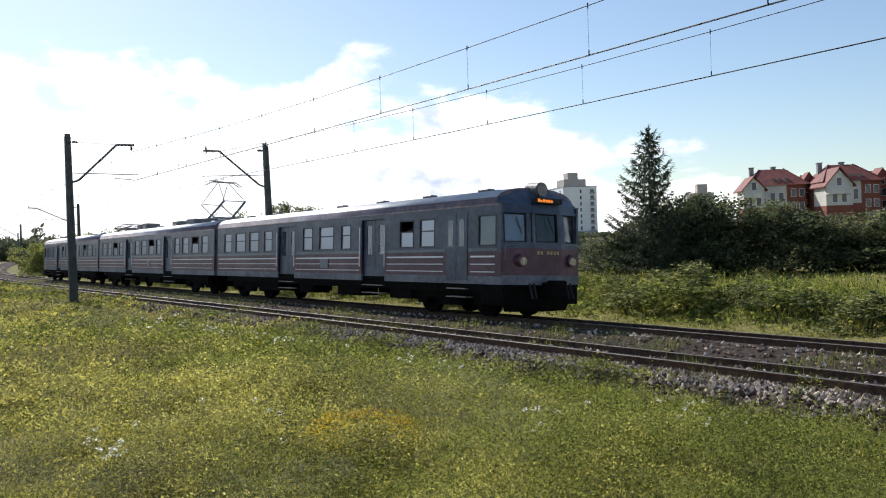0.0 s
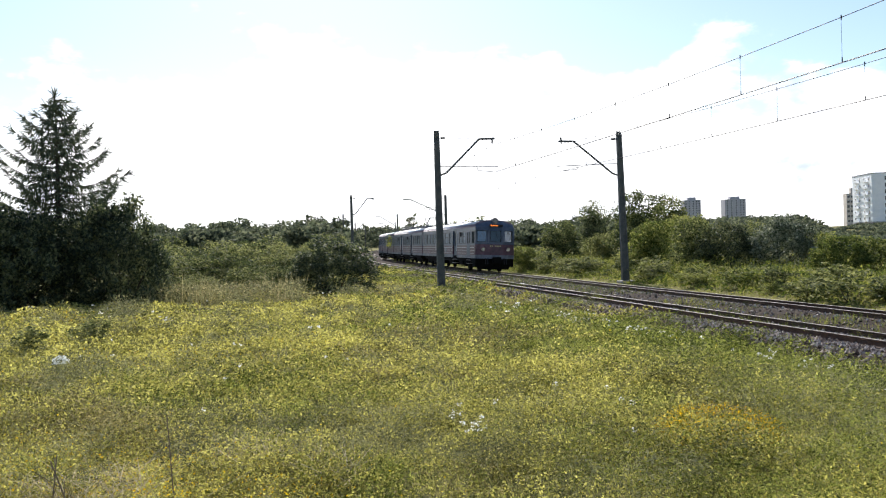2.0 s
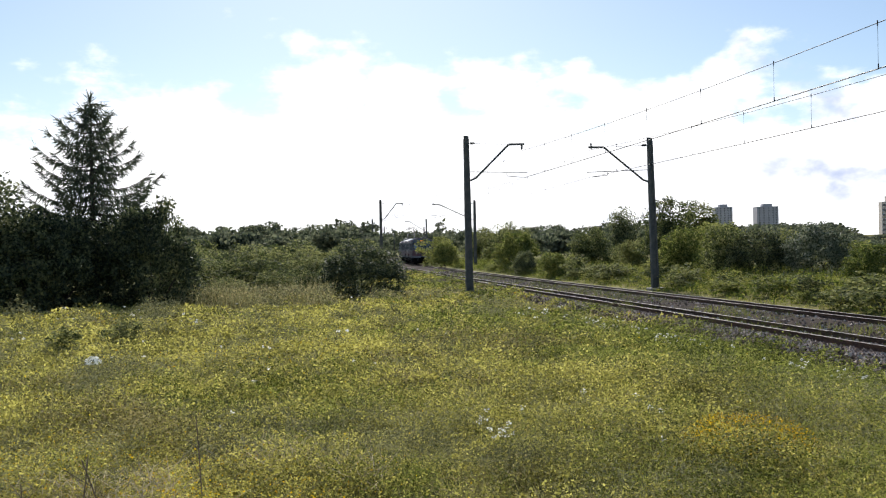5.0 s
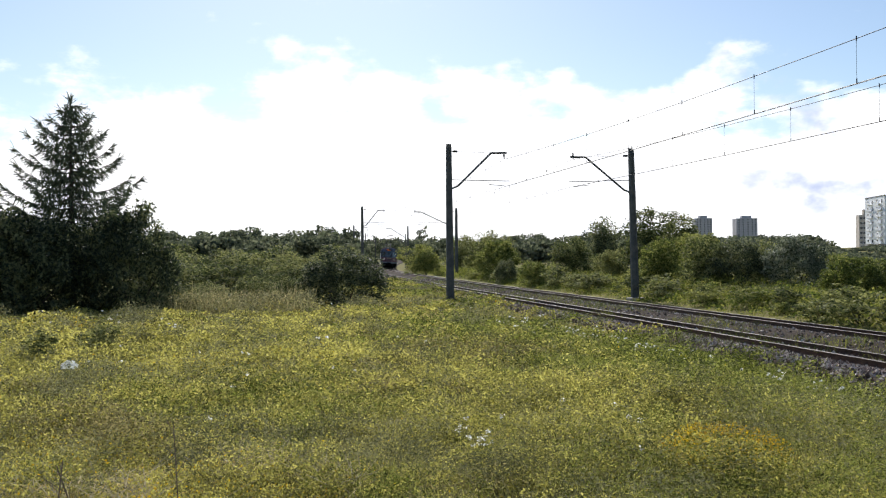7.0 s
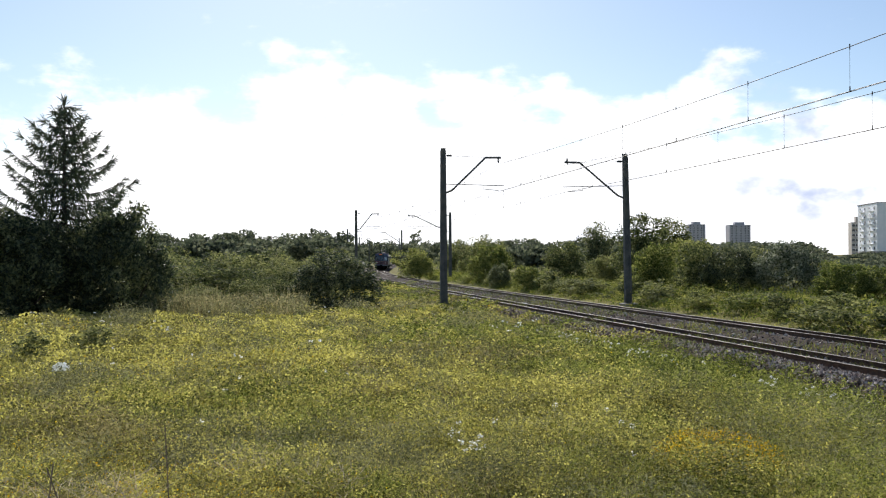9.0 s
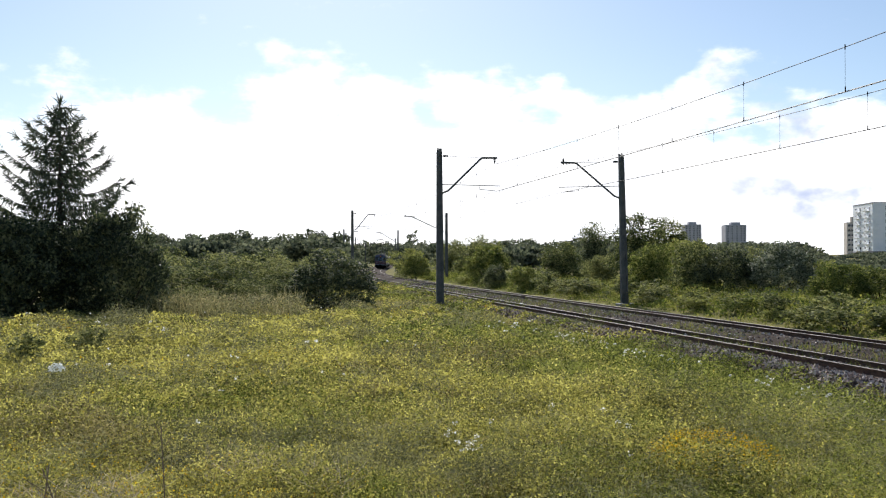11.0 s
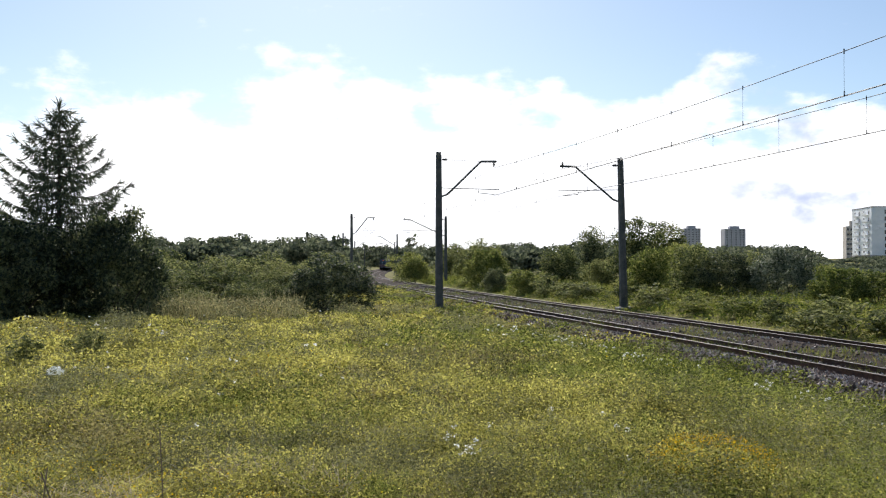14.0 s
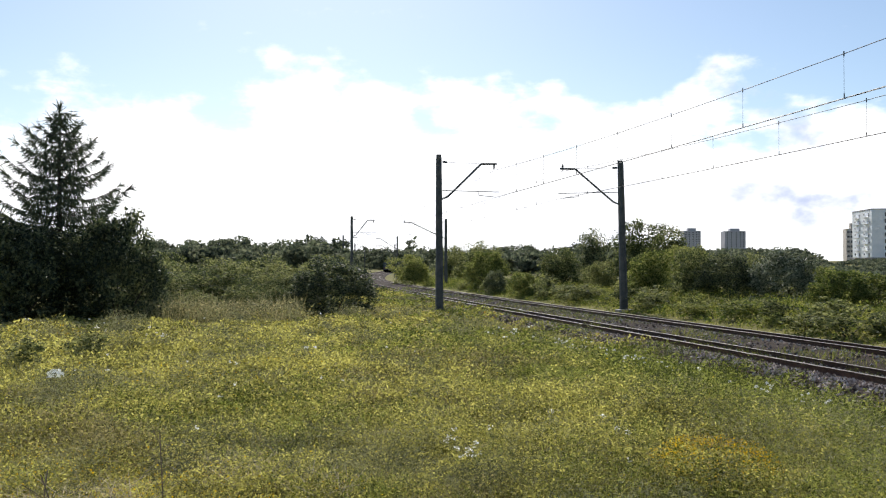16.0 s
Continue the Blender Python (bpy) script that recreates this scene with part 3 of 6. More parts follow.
def make_car(name, cab_end):
    """A railcar: its length runs along y from the rear; cab_end -1: cab at the rear, 1: cab in front, 0: none."""
    wins, doors, cab_door, cab_win, LEN = side_layout(cab_end != 0)
    car = empty(name)
    flip = cab_end == 1
    fy = (lambda v: LEN - v) if flip else (lambda v: v)

    def span(a_, b_):
        return (fy(b_), fy(a_)) if flip else (a_, b_)

    holes = sorted([span(*w) + ("w",) for w in wins] + [span(*d) + ("d",) for d in doors] + ([span(*cab_win) + ("c",)] if cab_win else []))
    y_start, y_end = (0.32, LEN) if cab_end == -1 else ((0.0, LEN - 0.32) if flip else (0.0, LEN))
    for sx in (-1, 1):
        xo, xi = sx * HW, sx * (HW - 0.07)
        xa, xb = min(xo, xi), max(xo, xi)
        up, low, skirt = bmesh.new(), bmesh.new(), bmesh.new()
        edges = [y_start]
        for a_, b_, k in holes:
            edges += [a_, b_]
        edges.append(y_end)
        # solid wall between the openings
        for i in range(0, len(edges), 2):
            if edges[i + 1] - edges[i] > 0.01:
                box(up, xa, xb, edges[i], edges[i + 1], Z_BELT, Z_GUT)
                box(low, xa, xb, edges[i], edges[i + 1], Z_SILL, Z_BELT)
                box(skirt, xa, xb, edges[i], edges[i + 1], Z_SK, Z_SILL)
        for a_, b_, k in holes:
            if k == "d":
                box(up, xa, xb, a_, b_, 3.2, Z_GUT)
                continue
            box(up, xa, xb, a_, b_, Z_BELT, Z_WB)
            box(up, xa, xb, a_, b_, Z_WT, Z_GUT)
            box(low, xa, xb, a_, b_, Z_SILL, Z_BELT)
            box(skirt, xa, xb, a_, b_, Z_SK, Z_SILL)
        for w_ in (up, low, skirt):
            bmesh.ops.remove_doubles(w_, verts=w_.verts, dist=1e-4)
        part("side_wall", up, M_BLUE, car, "faded blue-grey upper side")
        part("lower_side", low, M_RED, car, "faded maroon lower side")
        part("skirt", skirt, M_SKIRT, car, "dusty grey lower edge")
        # belt ledge and gutter
        gx0, gx1 = sorted((xo - sx * 0.01, xo + sx * 0.03))
        part("gutter", boxes((gx0, gx1, y_start, y_end, Z_GUT - 0.015, Z_GUT + 0.025)), M_ROOF, car)
        # rub strips on each solid stretch
        stops = [y_start + 0.25] + [v for d in sorted([span(*d) for d in doors] + ([span(*cab_door)] if cab_door else [])) for v in (d[0] - 0.14, d[1] + 0.14)] + [y_end - 0.2]
        sx0, sx1 = sorted((xo, xo + sx * 0.018))
        for i in range(0, len(stops), 2):
            part("belt_moulding", boxes((sx0 if sx < 0 else sx0, sx1, stops[i] - 0.1, stops[i + 1] + 0.1, Z_BELT + 0.01, Z_BELT + 0.1)), M_BELT, car, "pale grey moulding under the windows")
            for z, w in ((1.83, 0.026), (1.60, 0.014), (1.37, 0.014)):
                part("rub_strip", boxes((sx0, sx1, stops[i], stops[i + 1], z - w, z + w)), M_STRIP, car)
        # windows: frame with a crossbar, pane in it
        for n_, (a_, b_, k) in enumerate(holes):
            if k == "d":
                continue
            ajar = k == "w" and (n_ * 7 + len(holes)) % 5 == 1
            fr = bmesh.new()
            f0, f1 = sorted((xo - sx * 0.055, xo + sx * 0.008))
            t = 0.045
            box(fr, f0, f1, a_, b_, Z_WB, Z_WB + t), box(fr, f0, f1, a_, b_, Z_WT - t, Z_WT)
            box(fr, f0, f1, a_, a_ + t, Z_WB + t, Z_WT - t), box(fr, f0, f1, b_ - t, b_, Z_WB + t, Z_WT - t)
            if k == "w":
                box(fr, f0, f1, a_ + t, b_ - t, 2.66, 2.70)
            wob = part("window", fr, M_FRAMEW, car)
            g0, g1 = sorted((xo - sx * 0.035, xo - sx * 0.027))
            part("pane", boxes((g0, g1, a_ + t, b_ - t, Z_WB + t, 2.66 if ajar else Z_WT - t)), M_GLASS if k == "w" else M_CABGLASS, wob)
        # sliding doors, set back in their doorways
        for d in doors:
            a_, b_ = span(*d)
            mid = (a_ + b_) / 2
            for p0, p1 in ((a_, mid - 0.01), (mid + 0.01, b_)):
                d0, d1 = sorted((xo - sx * 0.10, xo - sx * 0.14))
                bm = bmesh.new()
                w0, w1 = p0 + 0.2, p1 - 0.2
                box(bm, d0, d1, p0, p1, 1.16, 1.95), box(bm, d0, d1, p0, p1, 3.0, 3.2)
                box(bm, d0, d1, p0, w0, 1.95, 3.0), box(bm, d0, d1, w1, p1, 1.95, 3.0)
                dob = part("door", bm, M_BLUE, car, "blue-grey sliding door leaf")
                g0, g1 = sorted((xo - sx * 0.117, xo - sx * 0.125))
                part("pane", boxes((g0, g1, w0, w1, 1.95, 3.0)), M_CABGLASS, dob)
            for yy_ in (a_ - 0.05, b_ + 0.05):
                part("grab_rail", rods([((xo + sx * 0.045, yy_, 1.5), (xo + sx * 0.045, yy_, 2.95), 0.018)], 6), M_STRIP, car)
            for z in (0.86, 0.58):
                t0, t1 = sorted((xo - sx * 0.28, xo + sx * 0.03))
                part("step", boxes((t0, t1, a_ + 0.1, b_ - 0.1, z - 0.03, z)), M_STEEL, car)
        e0, e1 = sorted((xo + sx * 0.019, xo + sx * 0.035))
        ya_, yb_ = span(9.75, 10.35)
        part("side_hatch", bevelled(boxes((e0, e1, ya_, yb_, 1.45, 1.8)), 0.004, 1), M_BELT, car, "pale grey hatch on the lower side")
        if cab_door:
            a_, b_ = span(*cab_door)
            mid = (a_ + b_) / 2
            d0, d1 = sorted((xo + sx * 0.001, xo + sx * 0.02))
            for p0, p1 in ((a_, mid - 0.012), (mid + 0.012, b_)):
                dob = part("cab_door", bevelled(boxes((d0, d1, p0, p1, 1.1, 3.2)), 0.006, 1), M_BLUE, car, "narrow blue-grey door leaf")
                e0, e1 = sorted((xo + sx * 0.021, xo + sx * 0.026))
                part("pane", boxes((e0, e1, p0 + 0.13, p1 - 0.13, 2.15, 3.0)), M_CABGLASS, dob)
            for z in (0.86, 0.60):
                t0, t1 = sorted((xo - sx * 0.25, xo + sx * 0.03))
                part("step", boxes((t0, t1, a_ + 0.05, b_ - 0.05, z - 0.03, z)), M_STEEL, car)
    # roof
    prof = []
    for i in range(13):
        q = math.pi * i / 12
        prof.append((math.cos(q) * (HW + 0.01) if i not in (0, 12) else math.copysign(HW + 0.01, math.cos(q)), Z_GUT + 0.02 + (Z_TOP - Z_GUT) * math.sin(q) ** 0.72))
    bm = bmesh.new()
    ra, rb = (0.55, LEN) if cab_end == -1 else ((0.0, LEN - 0.55) if flip else (0.0, LEN))
    rows_ = [[bm.verts.new((a_, y_, z_)) for a_, z_ in prof] for y_ in (ra, rb)]
    for j in range(12):
        bm.faces.new((rows_[0][j], rows_[0][j + 1], rows_[1][j + 1], rows_[1][j])).material_index = 0 if j in (0, 11) else 1
    bm.faces.new(rows_[0]), bm.faces.new(rows_[1])
    part("roof", bm, [M_ROOF, M_ROOFGLINT], car, "silver arched roof, glint in its pale top, maroon shoulders", flat=False)
    for i in range(7):
        y_ = LEN * (i + 0.7) / 7.4
        if cab_end == 0 and (y_ < 5 or y_ > 15):
            continue
        for sx in (-0.62, 0.62):
            part("roof_vent", bevelled(boxes((sx - 0.14, sx + 0.14, y_ - 0.24, y_ + 0.24, Z_TOP - 0.14, Z_TOP + 0.05)), 0.03, 1), M_CERAMIC, car)
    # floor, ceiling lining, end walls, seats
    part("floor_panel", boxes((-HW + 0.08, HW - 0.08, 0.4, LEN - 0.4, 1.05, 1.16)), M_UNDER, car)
    ends = [LEN] if cab_end == -1 else ([0.0] if flip else [0.0, LEN])
    for ye in ends:
        y0_, y1_ = (ye - 0.1, ye) if ye > 1 else (ye, ye + 0.1)
        part("end_wall", boxes((-HW + 0.07, HW - 0.07, y0_, y1_, Z_SK, Z_GUT)), M_SKIRT, car)
        g0, g1 = (ye, ye + 0.2) if ye > 1 else (ye - 0.2, ye)
        bm = boxes((-1.2, -0.55, g0, g1, 1.1, 3.5), (0.55, 1.2, g0, g1, 1.1, 3.5), (-0.55, 0.55, g0, g1, 3.1, 3.5), (-0.55, 0.55, g0, g1, 1.1, 1.25))
        part("gangway_bellows", bm, M_RUBBER, car, "black rubber gangway bellows")
    for i in range(int(LEN / 1.7) - 3):
        y_ = 3.2 + i * 1.7
        if any(span(*d)[0] - 0.5 < y_ < span(*d)[1] + 0.3 for d in doors) or y_ > LEN - 1:
            continue
        for x0_, x1_ in ((-1.3, -0.35), (0.35, 1.3)):
            part("seat", boxes((x0_, x1_, y_, y_ + 0.45, 1.5, 1.6), (x0_, x1_, y_ + 0.4, y_ + 0.5, 1.6, 2.3), (x0_ + 0.1, x1_ - 0.1, y_ + 0.1, y_ + 0.4, 1.16, 1.5)), M_SEAT, car)
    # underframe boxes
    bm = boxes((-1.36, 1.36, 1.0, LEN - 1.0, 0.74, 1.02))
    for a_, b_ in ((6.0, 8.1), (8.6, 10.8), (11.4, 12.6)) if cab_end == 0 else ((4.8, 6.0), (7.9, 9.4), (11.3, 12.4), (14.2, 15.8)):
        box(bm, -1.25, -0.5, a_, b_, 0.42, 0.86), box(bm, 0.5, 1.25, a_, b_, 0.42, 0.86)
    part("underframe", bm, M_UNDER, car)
    # bogies
    for yb in (2.95, LEN - 2.95):
        bm = bmesh.new()
        for sx in (-1, 1):
            box(bm, sx * 1.05 - 0.07, sx * 1.05 + 0.07, yb - 1.75, yb + 1.75, 0.5, 0.66)
            box(bm, sx * 1.05 - 0.1, sx * 1.05 + 0.1, yb - 0.5, yb + 0.5, 0.3, 0.56)
            for yw in (yb - 1.35, yb + 1.35):
                box(bm, sx * 1.05 - 0.12, sx * 1.05 + 0.12, yw - 0.2, yw + 0.2, 0.33, 0.66)
                rod(bm, (sx * 1.05, yw + 0.42, 0.55), (sx * 1.05, yw + 0.42, 0.9), 0.09, 8)
        box(bm, -1.0, 1.0, yb - 0.3, yb + 0.3, 0.5, 0.85)
        # added block: closes the bogie with solid shade-black below the body
        box(bm, -1.2, 1.2, yb - 1.6, yb + 1.6, 0.52, 0.95)
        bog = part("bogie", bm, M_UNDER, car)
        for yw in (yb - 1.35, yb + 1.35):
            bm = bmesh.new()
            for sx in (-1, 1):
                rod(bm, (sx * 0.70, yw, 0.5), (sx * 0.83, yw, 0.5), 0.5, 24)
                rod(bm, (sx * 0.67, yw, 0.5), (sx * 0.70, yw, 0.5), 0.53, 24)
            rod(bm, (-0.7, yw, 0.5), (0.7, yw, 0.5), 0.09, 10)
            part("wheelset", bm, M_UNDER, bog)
    if cab_end:
        make_cab(car, -1 if cab_end == -1 else 1, LEN)
    return car


def make_cab(car, end, LEN):
    """The blunt three-faceted cab front."""
    def Y(d):           # d metres inwards from the nose
        return d if end == -1 else LEN - d
    # plan of the front: centre facet forward, side facets turned back
    plan = [(-HW, 0.34), (-HW + 0.03, 0.26), (-0.50, 0.0), (0.50, 0.0), (HW - 0.03, 0.26), (HW, 0.34)]

    def wall(z0, z1, name, mat, label="", inset0=0.0, inset1=0.0, cut=()):
        bm = bmesh.new()
        for i in range(5):
            if i in cut:
                continue
            (xa, da), (xb, db) = plan[i], plan[i + 1]
            vs = []
            for d in (0.0, 0.07):
                for x_, dd, z_, ins in ((xa, da, z0, inset0), (xb, db, z0, inset0), (xb, db, z1, inset1), (xa, da, z1, inset1)):
                    vs.append(bm.verts.new((x_ * (1 - 0.05 * d - ins * 0.1), Y(dd + d + ins), z_)))
            for f in ((0, 1, 2, 3), (4, 7, 6, 5), (0, 4, 5, 1), (1, 5, 6, 2), (2, 6, 7, 3), (3, 7, 4, 0)):
                bm.faces.new([vs[k] for k in f])
        return part(name, bm, mat, car, label)

    wall(1.0, 1.28, "front_skirt", M_SKIRT, "dusty grey lower front")
    wall(1.28, 2.08, "front_panel", M_RED, "faded maroon cab front", 0.0, 0.02)
    wall(2.08, 2.26, "front_belt", M_BLUE, "blue-grey band under the windscreens", 0.02, 0.03)
    wall(3.12, 3.40, "front_brow", M_BLUE, "blue-grey band over the windscreens", 0.08, 0.14)
    # pillars round the three panes
    for x_, d_ in ((-HW + 0.09, 0.34), (HW - 0.09, 0.34), (-0.46, 0.05), (0.46, 0.05), (-0.62, 0.09), (0.62, 0.09)):
        bm = bmesh.new()
        vs = []
        for z_, ins in ((2.26, 0.03), (3.12, 0.09)):
            for dx_, dd in ((-0.07, 0), (0.07, 0), (0.07, 0.09), (-0.07, 0.09)):
                vs.append(bm.verts.new((x_ + dx_, Y(d_ + ins + dd - 0.02), z_)))
        for f in ((0, 1, 2, 3), (4, 7, 6, 5), (0, 4, 5, 1), (1, 5, 6, 2), (2, 6, 7, 3), (3, 7, 4, 0)):
            bm.faces.new([vs[k] for k in f])
        part("windscreen_pillar", bm, M_BLUE, car)
    for (xa, da), (xb, db) in (((-HW + 0.15, 0.31), (-0.68, 0.11)), ((-0.40, 0.03), (0.40, 0.03)), ((0.68, 0.11), (HW - 0.15, 0.31))):
        bm = bmesh.new()
        vs = []
        for dd in (0.045, 0.055):
            for x_, d_, z_, ins in ((xa, da, 2.26, 0.03), (xb, db, 2.26, 0.03), (xb, db, 3.12, 0.09), (xa, da, 3.12, 0.09)):
                vs.append(bm.verts.new((x_, Y(d_ + dd + ins), z_)))
        for f in ((0, 1, 2, 3), (4, 7, 6, 5), (0, 4, 5, 1), (1, 5, 6, 2), (2, 6, 7, 3), (3, 7, 4, 0)):
            bm.faces.new([vs[k] for k in f])
        pane = part("windscreen", bm, M_CABGLASS if abs(xa + xb) > 0.1 else M_DIMGLASS, car, "cab windscreen in a dark rubber seal")
        fr = bmesh.new()
        for (p, q) in ((0, 1), (1, 2), (2, 3), (3, 0)):
            cs = [(xa, da, 2.27, 0.03), (xb, db, 2.27, 0.03), (xb, db, 3.11, 0.09), (xa, da, 3.11, 0.09)]
            rod(fr, (cs[p][0], Y(cs[p][1] + cs[p][3] + 0.02), cs[p][2]), (cs[q][0], Y(cs[q][1] + cs[q][3] + 0.02), cs[q][2]), 0.028, 6)
        part("seal", fr, M_RUBBER, pane)
        xm = (xa + xb) / 2
        part("wiper", rods([((xm, Y((da + db) / 2 + 0.03), 3.02), (xm + 0.22, Y((da + db) / 2 + 0.02), 2.5), 0.012)], 4), M_RUBBER, pane)
    # sloped forehead up to the roof
    bm = bmesh.new()
    low = [bm.verts.new((x_ * 0.99, Y(d_ + 0.13), 3.40)) for x_, d_ in plan]
    k = 9
    topv = []
    for i in range(k):
        q = math.pi * (1 - i / (k - 1))
        topv.append(bm.verts.new((math.cos(q) * HW, Y(0.62), Z_GUT + 0.02 + (Z_TOP - Z_GUT) * max(0.0, math.sin(q)) ** 0.72)))
    chain = [(0, 0), (1, 1), (2, 3), (3, 5), (4, 7), (5, 8)]
    for (l0, t0), (l1, t1) in zip(chain[:-1], chain[1:]):
        bm.faces.new([low[l0], low[l1]] + [topv[j] for j in range(t1, t0 - 1, -1)])
    part("forehead", bm, M_BLUE, car, "sloping blue-grey cab roof front")
    # top headlamp
    bm = bmesh.new()
    rod(bm, (0, Y(0.30), 3.86), (0, Y(0.75), 3.88), 0.23, 18)
    hl = part("top_headlight", bm, M_CERAMIC, car, "round headlamp on the cab roof")
    bm = bmesh.new()
    rod(bm, (0, Y(0.27), 3.86), (0, Y(0.305), 3.86), 0.19, 18)
    part("lens", bm, M_DARKLENS, hl)
    # destination display
    y0_, y1_ = sorted((Y(0.0), Y(0.16)))
    disp = part("destination_display", boxes((-0.5, 0.5, y0_, y1_, 3.42, 3.58)), M_RUBBER, car, "dark destination display box")
    rr = random.Random(2)
    x_ = -0.42
    y0_, y1_ = sorted((Y(-0.006), Y(0.01)))
    while x_ < 0.1:
        w = rr.uniform(0.05, 0.09)
        part("display_bar", boxes((x_, x_ + w, y0_, y1_, 3.455, 3.455 + rr.uniform(0.06, 0.1))), M_ORANGE_LED, disp, "glowing amber display bar")
        x_ += w + 0.02
    # lower headlamps in red surrounds
    for sx in (-1, 1):
        xc, dc = sx * 0.92, 0.12
        bm = bmesh.new()
        rod(bm, (xc, Y(dc + 0.1), 1.72), (xc, Y(dc - 0.10), 1.72), 0.22, 18, 0.17)
        h = part("headlight", bm, M_RED, car, "round headlamp in a red housing")
        bm = bmesh.new()
        rod(bm, (xc, Y(dc - 0.098), 1.70), (xc, Y(dc - 0.125), 1.70), 0.12, 16)
        part("lens", bm, M_LENS, h)
    for i in range(7):
        if i == 2:
            continue
        y0_, y1_ = sorted((Y(-0.004), Y(0.02)))
        part("number_bar", boxes((-0.42 + 0.12 * i, -0.34 + 0.12 * i, y0_, y1_, 1.9, 2.0)), M_NUMBER, car, "plain pale marking bar")
    # handrails
    for sx in (-1, 1):
        part("handrail", rods([((sx * 0.56, Y(-0.03), 2.2), (sx * 0.56, Y(-0.0), 2.75), 0.011), ((sx * 0.56, Y(-0.03), 2.2), (sx * 1.38, Y(0.22), 2.17), 0.009),
                               ((sx * 1.38, Y(0.22), 2.17), (sx * 1.38, Y(0.22), 1.75), 0.009)], 6), M_BELT, car)
    # coupler, brake hoses and plough
    bm = bmesh.new()
    y0_, y1_ = sorted((Y(-0.35), Y(0.6)))
    box(bm, -0.25, 0.25, y0_, y1_, 0.72, 1.08)
    y0_, y1_ = sorted((Y(-0.42), Y(-0.2)))
    box(bm, -0.3, 0.3, y0_, y1_, 0.66, 1.14)
    part("coupler", bevelled(bm, 0.05, 2), M_UNDER, car, "black automatic coupler")
    for x_ in (-0.75, -0.6, 0.6, 0.75):
        part("brake_hose", rods([((x_, Y(-0.05), 1.05), (x_, Y(-0.18), 0.6), 0.03)], 6), M_RUBBER, car)
    bm = bmesh.new()
    pts = [(-1.42, 0.3), (0.0, -0.25), (1.42, 0.3)]
    for (xa, da), (xb, db) in zip(pts[:-1], pts[1:]):
        vs = [bm.verts.new((x_, Y(d_ + b_), z_)) for b_ in (0, 0.08) for x_, d_, z_ in ((xa * 0.78, da * 0.6 + 0.3, 0.2), (xb * 0.78, db * 0.6 + 0.3, 0.2), (xb, db * 0.6 + 0.1, 0.99), (xa, da * 0.6 + 0.1, 0.99))]
        for f in ((0, 1, 2, 3), (4, 7, 6, 5), (0, 4, 5, 1), (1, 5, 6, 2), (2, 6, 7, 3), (3, 7, 4, 0)):
            bm.faces.new([vs[k2] for k2 in f])
    part("apron", bm, M_UNDER, car, "black apron under the cab front, shade in its colour")
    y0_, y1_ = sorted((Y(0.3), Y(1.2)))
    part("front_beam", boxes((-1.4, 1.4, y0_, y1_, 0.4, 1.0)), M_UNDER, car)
    # driver's desk and rear wall of the cab, both in the shade-black colour
    y0_, y1_ = sorted((Y(0.3), Y(0.75)))
    part("desk", boxes((-1.2, 1.2, y0_, y1_, 1.9, 2.15)), M_UNDER, car)
    y0_, y1_ = sorted((Y(1.62), Y(1.68)))
    part("cab_wall", boxes((-1.36, -0.4, y0_, y1_, 1.16, 3.4), (0.4, 1.36, y0_, y1_, 1.16, 3.4), (-0.4, 0.4, y0_, y1_, 3.1, 3.4)), M_UNDER, car)


def make_pantograph(car, yc, up):
    base = part("pantograph", boxes((-0.75, 0.75, yc - 1.0, yc - 0.88, 4.02, 4.12), (-0.75, 0.75, yc + 0.88, yc + 1.0, 4.02, 4.12), (-0.75, -0.65, yc - 1, yc + 1, 4.04, 4.1), (0.65, 0.75, yc - 1, yc + 1, 4.04, 4.1)), M_CERAMIC, car,
                "raised diamond pantograph" if up else "folded pantograph")
    ins = bmesh.new()
    for sx in (-0.7, 0.7):
        for sy in (-0.95, 0.95):
            rod(ins, (sx, yc + sy, 3.62), (sx, yc + sy, 4.02), 0.07, 8)
    part("insulator", ins, M_CERAMIC, base)
    kz, tz = (4.95, WIRE_Z - 0.12) if up else (4.24, 4.4)
    ky = 1.55 if up else 1.7
    rows_ = []
    for sx in (-1, 1):
        for sy in (-1, 1):
            rows_.append(((sx * 0.6, yc - sy * 0.35, 4.12), (sx * 0.55, yc + sy * ky, kz), 0.055))
            rows_.append(((sx * 0.55, yc + sy * ky, kz), (sx * 0.28, yc + sy * 0.1, tz - 0.05), 0.018))
    for sy in (-1, 1):
        rows_.append(((-0.55, yc + sy * ky, kz), (0.55, yc + sy * ky, kz), 0.022))
        rows_.append(((-0.6, yc - sy * 0.35, 4.14), (0.55, yc + sy * ky, kz), 0.012))
    for row_ in rows_:
        part("arm", rods([row_], 6), M_CERAMIC, base)
    hd = []
    for sy in (-0.16, 0.16):
        hd += [((-0.6, yc + sy, tz + 0.02), (0.6, yc + sy, tz + 0.02), 0.03), ((-0.6, yc + sy, tz + 0.02), (-0.95, yc + sy, tz - 0.2), 0.025), ((0.6, yc + sy, tz + 0.02), (0.95, yc + sy, tz - 0.2), 0.025)]
    part("collector_head", rods(hd, 6), M_STEEL, base)


